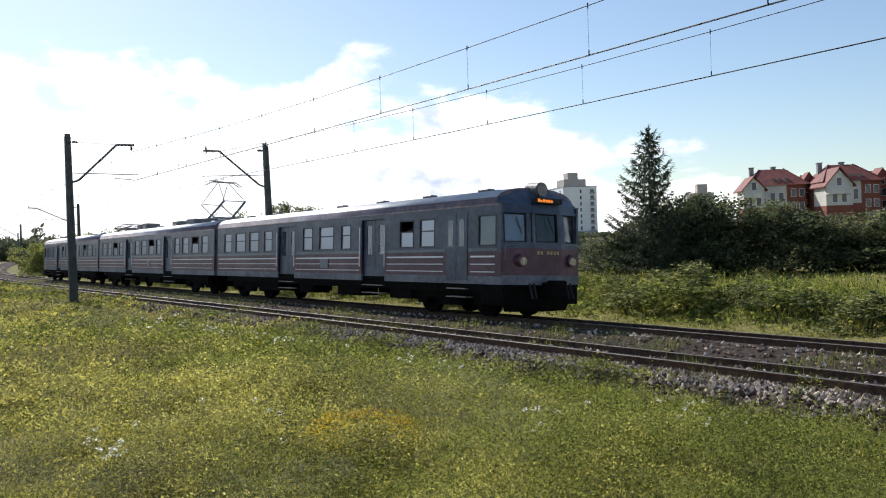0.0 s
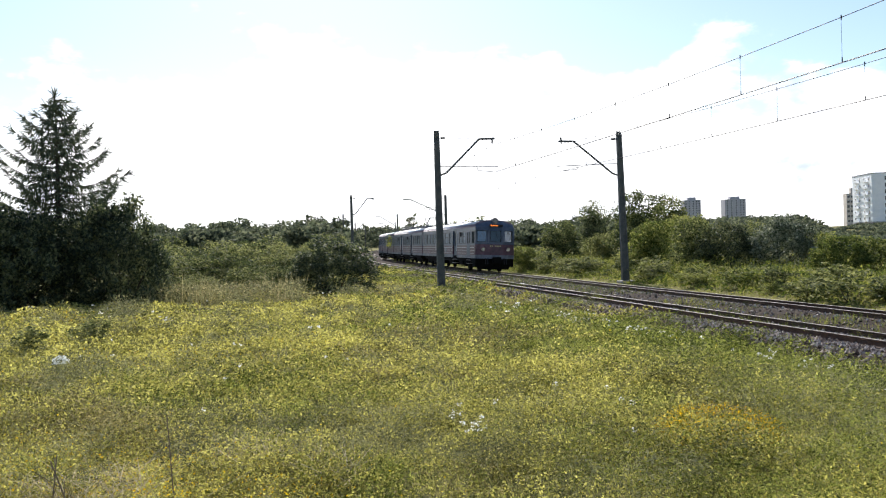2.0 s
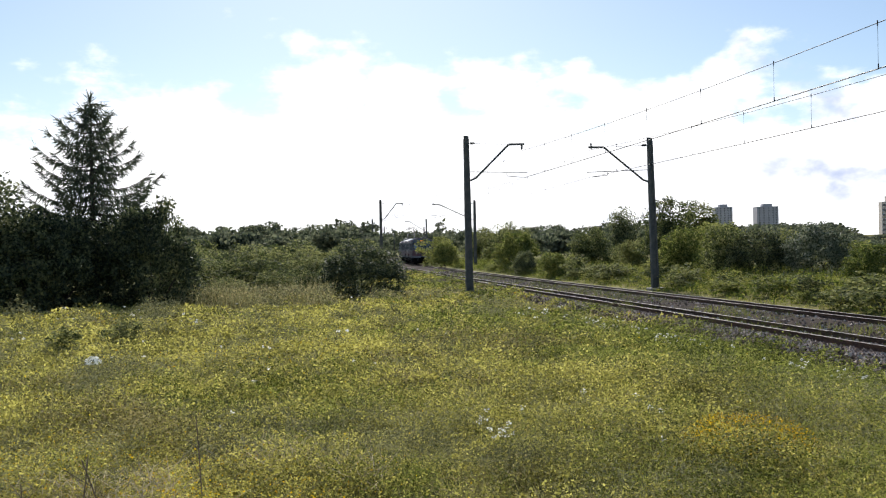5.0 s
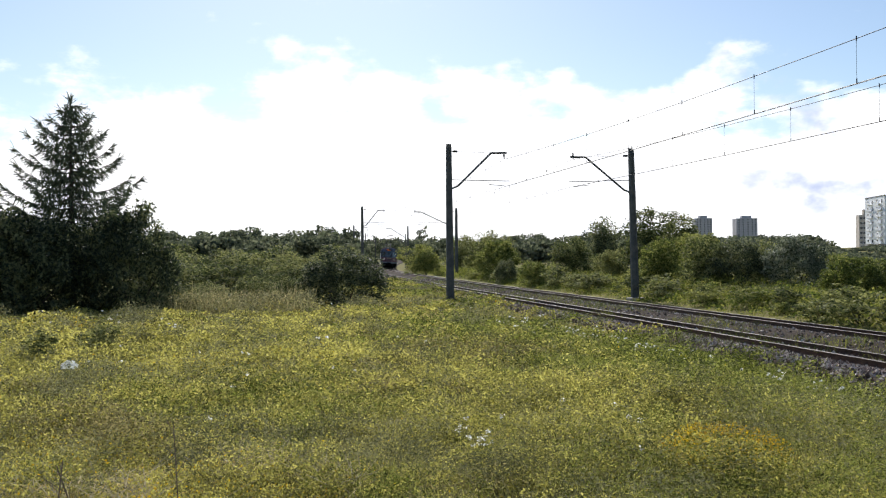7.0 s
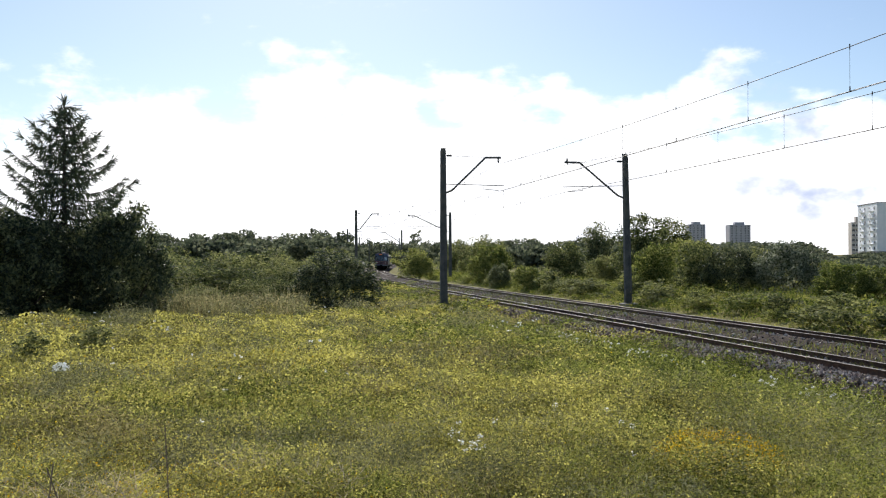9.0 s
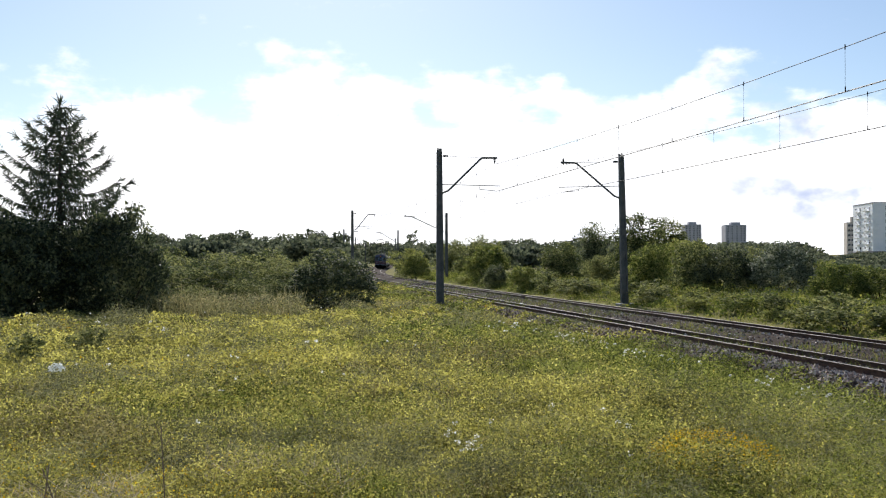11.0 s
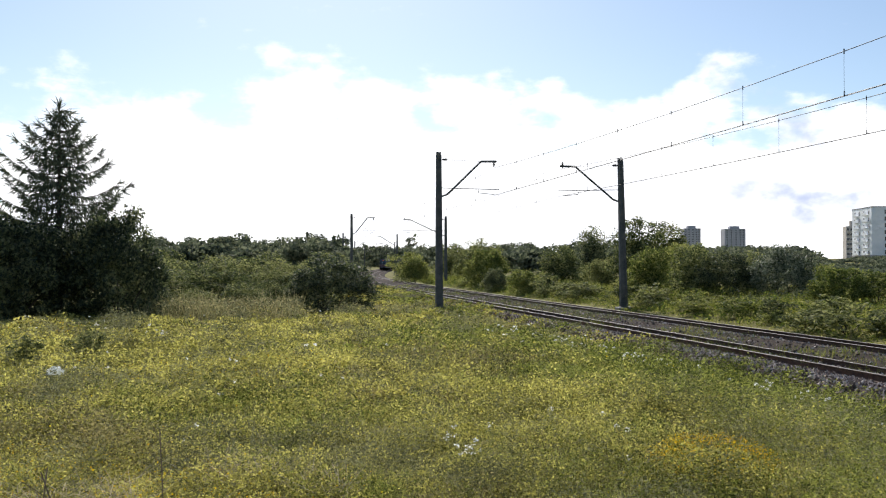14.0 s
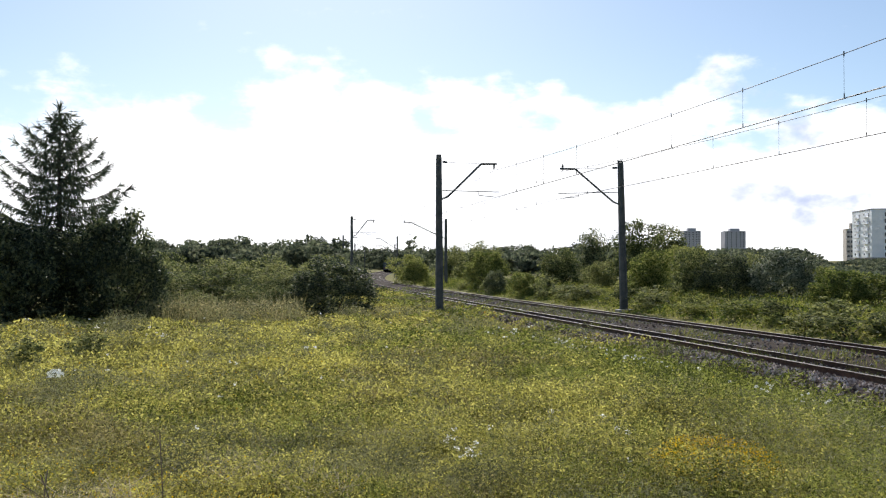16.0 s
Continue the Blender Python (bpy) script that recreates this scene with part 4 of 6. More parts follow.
def make_train():
    rear = make_car("rear_railcar", -1)
    tagged(rear, "blue-grey and maroon electric railcar with a driver's cab", "railcar", "cars of the train")
    mid = make_car("middle_railcar", 0)
    tagged(mid, "blue-grey and maroon motor railcar with two roof pantographs", "railcar", "cars of the train")
    lead = make_car("leading_railcar", 1)
    tagged(lead, "blue-grey and maroon leading electric railcar with a cab", "railcar", "cars of the train")
    make_pantograph(mid, 2.6, True)
    make_pantograph(mid, 18.4, False)
    for a_, b_, w, h in ((5.4, 6.6, 0.5, 0.3), (7.4, 8.6, 0.6, 0.25), (14.0, 14.8, 0.45, 0.4), (15.2, 15.9, 0.45, 0.35)):
        part("roof_equipment", bevelled(boxes((-w, w, a_, b_, 3.7, 3.92 + h)), 0.03, 1), M_CERAMIC, mid)
    return rear, mid, lead


TRAIN = make_train()
# seconds, and the length along the line at which the train's rear end stands
RUN = [(0, 104.25), (0.5, 114.8), (1, 126.1), (1.5, 137.0), (2, 147.8), (2.5, 158.5), (3, 169.0), (3.5, 179.0), (4, 189.0), (5, 209.0), (6, 228.5), (7, 247.8),
       (8, 267.0), (9, 286.0), (10, 305.0), (11, 324.0), (12, 343.0), (13, 362.0), (14, 381.0), (15, 399.5), (16, 418.0)]


def car_pose(s_rear, length):
    xa, ya, _ = on_line(s_rear + 3.48, HALF_GAP)
    xb, yb, _ = on_line(s_rear + length - 3.48, HALF_GAP)
    h = math.atan2(xa - xb, yb - ya)
    k = 3.48
    return pose(xa + math.sin(h) * k, ya - math.cos(h) * k, 0.0, 0, CANT * 0.75, math.degrees(h))


def motions():
    ts = [i * 0.25 for i in range(17)] + [4.5 + 0.5 * i for i in range(24)]
    offset = 0.0
    for ob, length in zip(TRAIN, (20.4 * 1.14, 21.2 * 1.14, 20.4 * 1.14)):
        rows_ = [(t, car_pose(float(np.interp(t, [r[0] for r in RUN], [r[1] for r in RUN])) + offset, length)) for t in ts]
        ob.scale = (1.04, 1.14, 0.985)
        walk(ob, rows_)
        offset += length + 0.4

# ---- vegetation ----


def aim(az, dist):
    """Plan point at an angle to the left of the y axis, seen from where the camera stands."""
    return -math.sin(radians(az)) * dist, math.cos(radians(az)) * dist


def leaf_quads(rr, centres, n_each, spread, size, up=0.25, aspect=0.62):
    """Loose leaves round the given centres; returns (n, 4, 3)."""
    c = np.repeat(np.asarray(centres, float), n_each, axis=0)
    n = len(c)
    d = rr.normal(size=(n, 3))
    d /= np.linalg.norm(d, axis=1)[:, None]
    c = c + d * (spread * rr.rand(n) ** 0.5)[:, None] * np.array([1, 1, 0.75])
    a_ = rr.normal(size=(n, 3))
    a_[:, 2] *= 0.8
    a_ /= np.linalg.norm(a_, axis=1)[:, None]
    nrm = d * 0.6 + rr.normal(size=(n, 3)) * 0.7 + np.array([0, 0, up])
    b_ = np.cross(nrm, a_)
    b_ /= np.linalg.norm(b_, axis=1)[:, None] + 1e-9
    s = (size * rr.uniform(0.6, 1.35, n))[:, None]
    a_, b_ = a_ * s, b_ * s * aspect
    return np.stack([c - a_, c + b_, c + a_, c - b_], 1)


def blob_centres(rr, n, w, h, base=0.12, lobes=7):
    """Clump centres in an uneven crown of several lobes, w wide and h high, standing on 0."""
    L_ = []
    for i in range(lobes):
        q = rr.uniform(0, 2 * math.pi)
        rad = rr.uniform(0.0, 0.30) * w
        zz = rr.uniform(0.3, 0.78) * h
        k = rr.uniform(0.42, 0.66)
        L_.append((math.cos(q) * rad, math.sin(q) * rad, zz, k * w * 0.5, k * h * 0.46))
    out = []
    while len(out) < n:
        cx, cy, cz, rw, rh = L_[rr.randint(lobes)]
        d = rr.normal(size=3)
        d /= np.linalg.norm(d)
        q = rr.uniform(0.72, 1.06)
        p = np.array([cx + d[0] * rw * q, cy + d[1] * rw * q, cz + d[2] * rh * q])
        if p[2] > base * h * 0.4:
            out.append(p)
    # hanging skirt of leaves down to the ground
    for i in range(n // 5):
        q = rr.uniform(0, 2 * math.pi)
        rad = rr.uniform(0.3, 0.48) * w
        out.append(np.array([math.cos(q) * rad, math.sin(q) * rad, rr.uniform(0.03, 0.35) * h]))
    return np.array(out)


def bush_meshes(name, seed, w, h, mats, leaf, clumps=150, each=32, trunk=0.08, full=False):
    rr = np.random.RandomState(seed)
    cen = blob_centres(rr, clumps, w, h)
    if full:
        # a filled dome with a bumpy outline
        d = rr.normal(size=(clumps, 3))
        d /= np.linalg.norm(d, axis=1)[:, None]
        d[:, 2] = np.abs(d[:, 2]) * 1.15 - 0.15
        swell = 0.86 + 0.12 * np.sin(5 * d[:, 0] + seed) * np.cos(4 * d[:, 1] - seed) + 0.06 * np.sin(11 * d[:, 2] + 7 * d[:, 0])
        r_ = swell * rr.uniform(0.74, 1.0, clumps)
        cen = np.stack([d[:, 0] * r_ * w * 0.46, d[:, 1] * r_ * w * 0.46, 0.36 * h + d[:, 2] * r_ * h * np.where(d[:, 2] > 0, 0.58, 0.34)], 1)
        foot = rr.rand(clumps) < 0.42
        cen[foot, 2] *= rr.rand(foot.sum()) ** 1.3
        cen[foot, :2] *= 1.04
    q = leaf_quads(rr, cen, each, (0.075 if full else 0.11) * w, leaf)
    q[:, :, 2] = np.maximum(q[:, :, 2], 0.01)
    crown = quads_mesh(name + "_crown", q, mats)
    bm = bmesh.new()
    for i in range(7):
        a_ = rr.uniform(0, 6.28)
        end = cen[rr.randint(len(cen))] * 0.8
        rod(bm, (math.cos(a_) * trunk, math.sin(a_) * trunk, -0.1), tuple(end), trunk * 0.5, 6, trunk * 0.12)
    tm = bpy.data.meshes.new(name + "_trunk")
    bm.to_mesh(tm)
    bm.free()
    tm.materials.append(M_BARK)
    return crown, tm, w, h


BUSH = {
    "round": [bush_meshes("bush", 211 + i, 4.0, 3.6, [M_LEAF_D], 0.05, 420, 46, full=True) for i in range(3)],
    "lush": [bush_meshes("bush", 221 + i, 4.0, 3.4, [M_LEAF_L], 0.062, 300, 40, full=True) for i in range(2)],
    "deep": [bush_meshes("tree", 231 + i, 4.6, 5.0, [M_LEAF_D], 0.085, 260, 40, 0.12) for i in range(3)],
    "dark": [bush_meshes("bush", 11 + i, 4.0, 3.6, [M_LEAF], 0.075, 180, 40) for i in range(3)],
    "light": [bush_meshes("bush", 31 + i, 4.0, 3.4, [M_LEAF_L], 0.075, 170, 40) for i in range(3)],
    "silver": [bush_meshes("bush", 51, 4.2, 3.6, [M_SILVER], 0.06, 330, 44, full=True)],
    "near": [bush_meshes("bush", 111 + i, 4.0, 3.6, [M_LEAF_D], 0.052, 300, 50) for i in range(3)],
    "low": [bush_meshes("shrub", 91 + i, 4.0, 3.6, [M_LEAF, M_LEAF_L][i % 3 == 2:], 0.13, 60, 20) for i in range(3)],
    "tree": [bush_meshes("tree", 61 + i, 5.0, 7.0, [M_LEAF], 0.1, 230, 44, 0.16) for i in range(3)],
}


def plant(kind, az, dist, w, h, label, category="bush", group="", turn=None, seed=0):
    crown, tm, w0, h0 = BUSH[kind][seed % len(BUSH[kind])]
    x, y = aim(az, dist)
    name = category
    ob = empty(name, Matrix.Translation((x, y, float(ground_z(x, y)) - 0.03)) @ pose(0, 0, 0, 0, 0, (seed * 77) % 360 if turn is None else turn))
    ob.scale = (w / w0, w / w0, h / h0)
    shared("crown", crown, ob)
    shared("trunk", tm, ob)
    tagged(ob, label, category, group)
    return ob


def conifer(az, dist, height, tip0, taper, seed, label, first=0.12, boughs=110, sprays=46, rise=0.42, hang=0.34, most=9.0):
    """A conifer: trunk and limbs that dip and turn up at their tips, hung with drooping sprays of needles.
    tip0 and taper give the reach of the tips: tip0 metres at the top, and so much more for each metre down."""
    rr = np.random.RandomState(seed)
    x, y = aim(az, dist)
    ob = empty("conifer", Matrix.Translation((x, y, float(ground_z(x, y)) - 0.05)))
    tagged(ob, label, "conifer tree")
    bm = bmesh.new()
    rod(bm, (0, 0, -0.2), (0, 0, height * 0.985), 0.18, 8, 0.015)
    P, D = [], []
    for i in range(boughs):
        k = (i + rr.rand()) / boughs
        down = height * (1 - first) * (0.03 + 0.97 * k)         # metres below the top where it leaves the trunk
        reach = min(tip0 + taper * down, down * 1.1 + 0.1, most) * rr.uniform(0.6, 1.08)
        up = reach * (rise * (1 - 0.55 * k) + rr.uniform(-0.08, 0.08))
        q = 2.4 * i + rr.uniform(-0.3, 0.3)
        c, sn = math.cos(q), math.sin(q)
        pts = []
        for u in np.linspace(0, 1, 6):
            lift = up * u ** 2.1 - 0.10 * reach * math.sin(math.pi * u) * (0.4 + k)
            pts.append(Vector((c * reach * u, sn * reach * u, height - down + lift)))
        for j in range(5):
            rod(bm, pts[j], pts[j + 1], 0.034 * (1 - 0.17 * j), 4, 0.034 * (1 - 0.17 * (j + 1)))
        n = max(8, int(sprays * reach))
        for u in 0.1 + 0.9 * rr.rand(n) ** 0.8:
            f = u * 5
            j = min(4, int(f))
            p = pts[j].lerp(pts[j + 1], f - j)
            w = 0.34 * reach * 0.5 * (1.05 - u) * rr.normal()
            P.append((p.x - sn * w, p.y + c * w, p.z + rr.uniform(-0.04, 0.05)))
            D.append((c * (0.25 + 0.5 * u) + rr.normal() * 0.3, sn * (0.25 + 0.5 * u) + rr.normal() * 0.3, -0.9 + 1.25 * u ** 3 + rr.normal() * 0.25))
    for z in rr.uniform(height - 0.9, height + 0.05, 60):
        q = rr.uniform(0, 6.283)
        P.append((0, 0, z)); D.append((math.cos(q) * 0.5, math.sin(q) * 0.5, 0.8))
    P, D = np.array(P), np.array(D)
    D /= np.linalg.norm(D, axis=1)[:, None]
    # each spray: three narrow blades along its twig
    P, D = np.repeat(P, 3, axis=0), np.repeat(D, 3, axis=0) + rr.normal(size=(len(P) * 3, 3)) * 0.28
    ln = (hang * rr.uniform(0.5, 1.25, len(P)))[:, None]
    side = np.cross(D, rr.normal(size=D.shape))
    side *= (0.019 * rr.uniform(0.6, 1.4, len(P)) / (np.linalg.norm(side, axis=1) + 1e-9))[:, None]
    q = np.stack([P - side * 0.5, P + side * 0.5, P + D * ln * 0.6 + side, P + D * ln - side * 0.3], 1)
    shared("crown", quads_mesh("needles", q, [M_NEEDLE]), ob)
    part("trunk", bm, M_BARK, ob)
    return ob


def px(x):
    """Angle to the left for a bearing given on the resting view's scale."""
    return math.degrees(math.atan((784 - x) / 1560))


def make_plants():
    dk = "dense dark green leafy bush at the meadow's edge"
    lt = "light green sunlit bush beyond the railway verge"
    # by the old conifer on the meadow
    conifer(px(104), 38.5, 8.72, 0.6, 0.52, 5, "tall dark larch with drooping gappy boughs", 0.2, 104, 40, 0.4, 0.3, 2.7)
    for i, (x, d, w, h) in enumerate(((210, 36.5, 4.7, 5.1), (105, 37.2, 4.4, 4.1), (15, 36.0, 4.8, 4.7), (-75, 36.5, 5.2, 5.0), (-175, 37, 5.5, 4.8), (262, 38.5, 2.4, 2.6), (-290, 38, 5.5, 5.2))):
        plant("round" if i in (0, 2, 5) else "near", px(x), d, w, h, dk, group="bushes by the larch", seed=i)
    # thicket towards the bend
    for i, (x, d, w, h) in enumerate(((306, 50, 4.5, 2.3), (352, 54, 4.2, 2.7), (398, 52, 4.0, 2.3), (438, 60, 4.6, 3.0), (482, 55, 4.2, 2.6), (520, 60, 4.0, 3.1), (552, 58, 3.4, 2.7), (390, 68, 5.5, 3.4), (330, 70, 5.5, 3.3), (575, 72, 5, 3.7), (480, 76, 6, 3.8), (270, 58, 4.6, 3.3), (425, 47, 3.0, 1.6), (335, 46, 2.8, 1.4), (500, 49, 3.0, 1.7), (290, 75, 5, 3.9))):
        plant("dark", px(x), d, w, h, "leafy green shrub in the overgrown thicket", group="thicket shrubs", seed=i + 2)
    plant("round", px(588), 43.5, 5.2, 3.35, "round dark green bush beside the track", seed=1)
    # beyond the railway
    for i, (kind, x, d, w, h, cat) in enumerate((
            ("lush", 863, 92, 5.6, 4.5, "bush"), ("round", 876, 81, 2.7, 2.6, "bush"), ("light", 735, 116, 6.0, 4.4, "bush"), ("light", 925, 72, 3.0, 2.3, "bush"),
            ("dark", 992, 85, 5.2, 4.2, "bush"), ("deep", 1052, 95, 4.6, 6.1, "tree"), ("dark", 1066, 74, 3.2, 3.0, "bush"), ("tree", 1135, 72, 4.8, 6.2, "tree"),
            ("tree", 1185, 76, 5.0, 5.4, "tree"), ("light", 1160, 60, 4.0, 3.6, "bush"), ("dark", 1230, 56, 4.0, 3.6, "bush"), ("round", 1285, 55, 4.4, 3.4, "bush"),
            ("light", 1215, 66, 4.4, 3.9, "bush"), ("silver", 1382, 54, 4.4, 3.7, "bush"), ("lush", 1490, 46, 3.6, 2.45, "bush"), ("lush", 1555, 48, 3.8, 2.2, "bush"),
            ("light", 1625, 46, 3.8, 2.05, "bush"), ("dark", 1335, 62, 4.0, 3.2, "bush"), ("light", 1450, 60, 4, 2.2, "bush"), ("dark", 800, 130, 7, 5.5, "tree"), ("dark", 845, 120, 7, 6.0, "tree"))):
        lab = {"light": lt, "lush": lt, "round": "dense dark green rounded bush past the tracks", "deep": "dark green leafy tree behind the verge bushes", "dark": "dark green bush on the far railway verge", "silver": "rounded silvery-green willow bush past the tracks", "tree": "leafy green tree rising behind the verge bushes"}[kind]
        plant(kind, px(x), d, w, h, lab, cat, "plants beyond the railway", seed=i + 4)
    # low shrubs along the far verge
    rv = random.Random(17)
    for i in range(100):
        sd = rv.uniform(5.7, 9.5)
        bx_, by_, _ = on_line(64 + 121 * (i + rv.random()) / 100, sd)
        w_ = rv.uniform(1.0, 2.9)
        plant("low", math.degrees(math.atan2(-bx_, by_)), math.hypot(bx_, by_), w_, w_ * rv.uniform(0.32, 0.55), "low bramble-like shrub on the railway verge", "shrub", "verge shrubs", seed=i)
    for x, d in ((150, 17.0), (42, 16.4)):
        plant("low", px(x), d, 0.85, 0.6, "small grey-green weed clump in the meadow", "weed", "weed clumps", seed=int(x))
    # to the side of the pan's start: spruce and broad trees
    conifer(-35.9, 43, 7.25, 0.2, 0.4, 8, "slender green spruce standing above broadleaf trees", 0.03, 105, 44, 0.3, 0.26)
    for i, (az, d, w, h) in enumerate(((-34.2, 45, 3.6, 2.3), (-38.3, 46, 4.6, 4.2), (-40.8, 45, 5.0, 4.0), (-43.6, 45, 5.2, 3.3), (-46.3, 46, 5.2, 2.9), (-49, 45, 5.4, 2.9), (-52, 46, 5.5, 3.6), (-37.2, 50, 5, 3.6), (-33.0, 50, 4, 1.9), (-34.9, 45, 3.4, 2.7), (-37.4, 44, 3.2, 3.9), (-33.6, 46, 3.2, 2.1), (-38.7, 44, 3.4, 3.9))):
        plant("deep", az, d, w, h, "broad dark green tree in a row", "tree", "broadleaf trees by the spruce", seed=i + 1)
    # distant woods and hedges
    rr = random.Random(9)
    rows_ = []
    for i in range(190):
        az = rr.uniform(-13, 32)
        d = rr.uniform(170, 330)
        if 2.2 < az < 6.4:
            continue
        k = 1.06 if az > 2 else 0.62
        rows_.append((az, d, rr.uniform(7, 12), d * 0.035 * k * rr.uniform(0.8, 1.15)))
    for i in range(70):
        az = rr.uniform(-22, -13)
        d = rr.uniform(300, 520)
        rows_.append((az, d, rr.uniform(12, 18), d * 0.011 * rr.uniform(0.7, 1.2)))
    for i in range(12):
        rows_.append((8.3 + rr.uniform(-1.4, 1.6), rr.uniform(140, 180), rr.uniform(7, 10), rr.uniform(4.5, 7.0)))
    for i in range(90):
        d = rr.uniform(75, 330)
        rows_.append((rr.uniform(-35, -20), d, rr.uniform(4, 9), 0.5 + d * 0.0014 * rr.uniform(0.5, 1.1)))
    for i in range(40):
        d = rr.uniform(545, 700)
        rows_.append((rr.uniform(0, 11), d, rr.uniform(16, 24), d * 0.023 * rr.uniform(0.75, 1.1)))
    wood(rows_)


def wood(rows_):
    """The far woods: one joined mass of leafy crowns."""
    rr = np.random.RandomState(21)
    allq = []
    for az, d, w, h in rows_:
        x, y = aim(az, d)
        cen = blob_centres(rr, 60, w, h, lobes=6)
        q = leaf_quads(rr, cen, 15, 0.12 * w, 0.045 * w)
        q += np.array([x, y, float(ground_z(x, y))])
        allq.append(q)
    ob = new("distant_woods", quads_mesh("distant_woods", np.concatenate(allq), [M_LEAF_F]))
    tagged(ob, "distant green woodland along the horizon, haze in its leaf colour", "woodland", kind="stuff")


make_plants()


def patch(x, y, f, p=0.0):
    """Smooth pseudo-random field about 0, with patches of about 1/f metres."""
    x, y = x * f + p, y * f - p * 1.7
    return (np.sin(1.7 * x + 1.9 * np.sin(0.8 * y + p)) + np.sin(2.1 * y + 1.6 * np.sin(1.1 * x)) + np.sin(1.3 * (x + y) + 1.2 * np.sin(0.9 * (x - y)))) / 3


def scatter(rr, n, r0, r1, az0=-58, az1=38, power=0.5):
    """Ground points thinning out with distance."""
    u = rr.rand(n)
    r = r0 * (r1 / r0) ** (u ** power) if power else r0 + (r1 - r0) * u
    q = np.radians(rr.uniform(az0, az1, n))
    return -np.sin(q) * r, np.cos(q) * r, r


def blades(rr, x, y, z, height, width, lean=0.35):
    n = len(x)
    q = rr.uniform(0, 6.283, n)
    d = np.stack([np.cos(q), np.sin(q), np.zeros(n)], 1) * (width / 2)[:, None]
    q2 = rr.uniform(0, 6.283, n)
    ln = height * rr.uniform(0.0, lean, n)
    base = np.stack([x, y, z - 0.01], 1)
    tip = base + np.stack([np.cos(q2) * ln, np.sin(q2) * ln, height], 1)
    return np.stack([base - d, base + d, tip + d * 0.25, tip - d * 0.25], 1)


def bank_z(x, y):
    """Top of the ground or of the ballast's foot, whichever is higher."""
    s = across(x, y)
    return np.maximum(ground_z(x, y), np.interp(s, [-4.6, -3.75, -3.0], [-0.62, -0.1, -0.12]) * (s > -4.6) - 9.0 * (s <= -4.6))


AMBER_SPOT = (-17.0, 7.6)       # bearing and distance of a mound in full bloom


def mounds(rr, cx, cy, wide, high, each, leaf, aspect=0.2, up=0.5):
    """Leafy cushions of weeds: narrow leaves over uneven domes."""
    n = len(cx)
    d = rr.normal(size=(n * each, 3))
    d /= np.linalg.norm(d, axis=1)[:, None]
    d[:, 2] = np.abs(d[:, 2])
    bump = 1 + 0.22 * np.sin(6 * d[:, 0] + np.repeat(cx, each) * 9) * np.cos(5 * d[:, 1] + np.repeat(cy, each) * 7)
    k = bump * rr.uniform(0.7, 1.05, n * each)
    x = np.repeat(cx, each) + d[:, 0] * k * np.repeat(wide, each)
    y = np.repeat(cy, each) + d[:, 1] * k * np.repeat(wide, each) * 0.8
    z = bank_z(x, y) + d[:, 2] * k * np.repeat(high, each)
    return leaf_quads(rr, np.stack([x, y, z], 1), 1, 0.02, np.repeat(leaf, each), up, aspect)


def make_mounds():
    rr = np.random.RandomState(77)
    # feathery green ones towards the ballast
    x, y, r = scatter(rr, 1500, 5.0, 30, -56, -2, power=0.9)
    s = across(x, y)
    k = (s < -4.4) & (rr.rand(len(x)) < smooth(s, -14.5, -9.0) * (1 - 0.6 * smooth(y, 16, 30)))
    x, y, r = x[k][:330], y[k][:330], r[k][:330]
    q = mounds(rr, x, y, rr.uniform(0.16, 0.5, len(x)), rr.uniform(0.12, 0.4, len(x)), 420, np.maximum(0.018, r * 0.0019), 0.14)
    ob = new("feathery_weeds", quads_mesh("feathery_weeds", q, [M_TALL]))
    tagged(ob, "soft mounds of feathery green weeds beside the ballast", "weeds", kind="stuff")
    # dull tufts over the open meadow
    x, y, r = scatter(rr, 420, 5.5, 40, -30, 30, power=0.85)
    k = (across(x, y) < -8) & (patch(x, y, 0.5, 21.0) > -0.15)
    x, y, r = x[k], y[k], r[k]
    wide = rr.uniform(0.16, 0.5, len(x)) * (r / 10) ** 0.35
    q = mounds(rr, x, y, wide, 0.12 + wide * rr.uniform(0.7, 1.15, len(x)), 420, np.maximum(0.018, r * 0.0018), 0.2, 0.3)
    ob = new("meadow_tufts", quads_mesh("meadow_tufts", q, [M_SAGE]))
    tagged(ob, "dull grey-green rounded tufts in the meadow", "weeds", kind="stuff")
    # fresh yellow-green cushions
    x, y, r = scatter(rr, 900, 5.0, 40, -40, 30, power=0.85)
    k = across(x, y) < -7
    x, y, r = x[k], y[k], r[k]
    wide = rr.uniform(0.15, 0.5, len(x)) * (r / 10) ** 0.35
    q = mounds(rr, x, y, wide, wide * rr.uniform(0.45, 0.8, len(x)), 340, np.maximum(0.012, r * 0.0016), 0.6, 0.7)
    ob = new("clover_cushions", quads_mesh("clover_cushions", q, [M_HERB]))
    tagged(ob, "low yellow-green cushions of clover", "herbs", kind="stuff")
    x, y = aim(*AMBER_SPOT)
    q = mounds(rr, np.array([x]), np.array([y]), np.array([0.46]), np.array([0.22]), 2600, np.array([0.02]), 0.3, 0.4)
    ob = new("blooming_mound", quads_mesh("blooming_mound", q, [M_HERB]))
    tagged(ob, "leafy green mound under amber blossom", "weeds", kind="stuff")


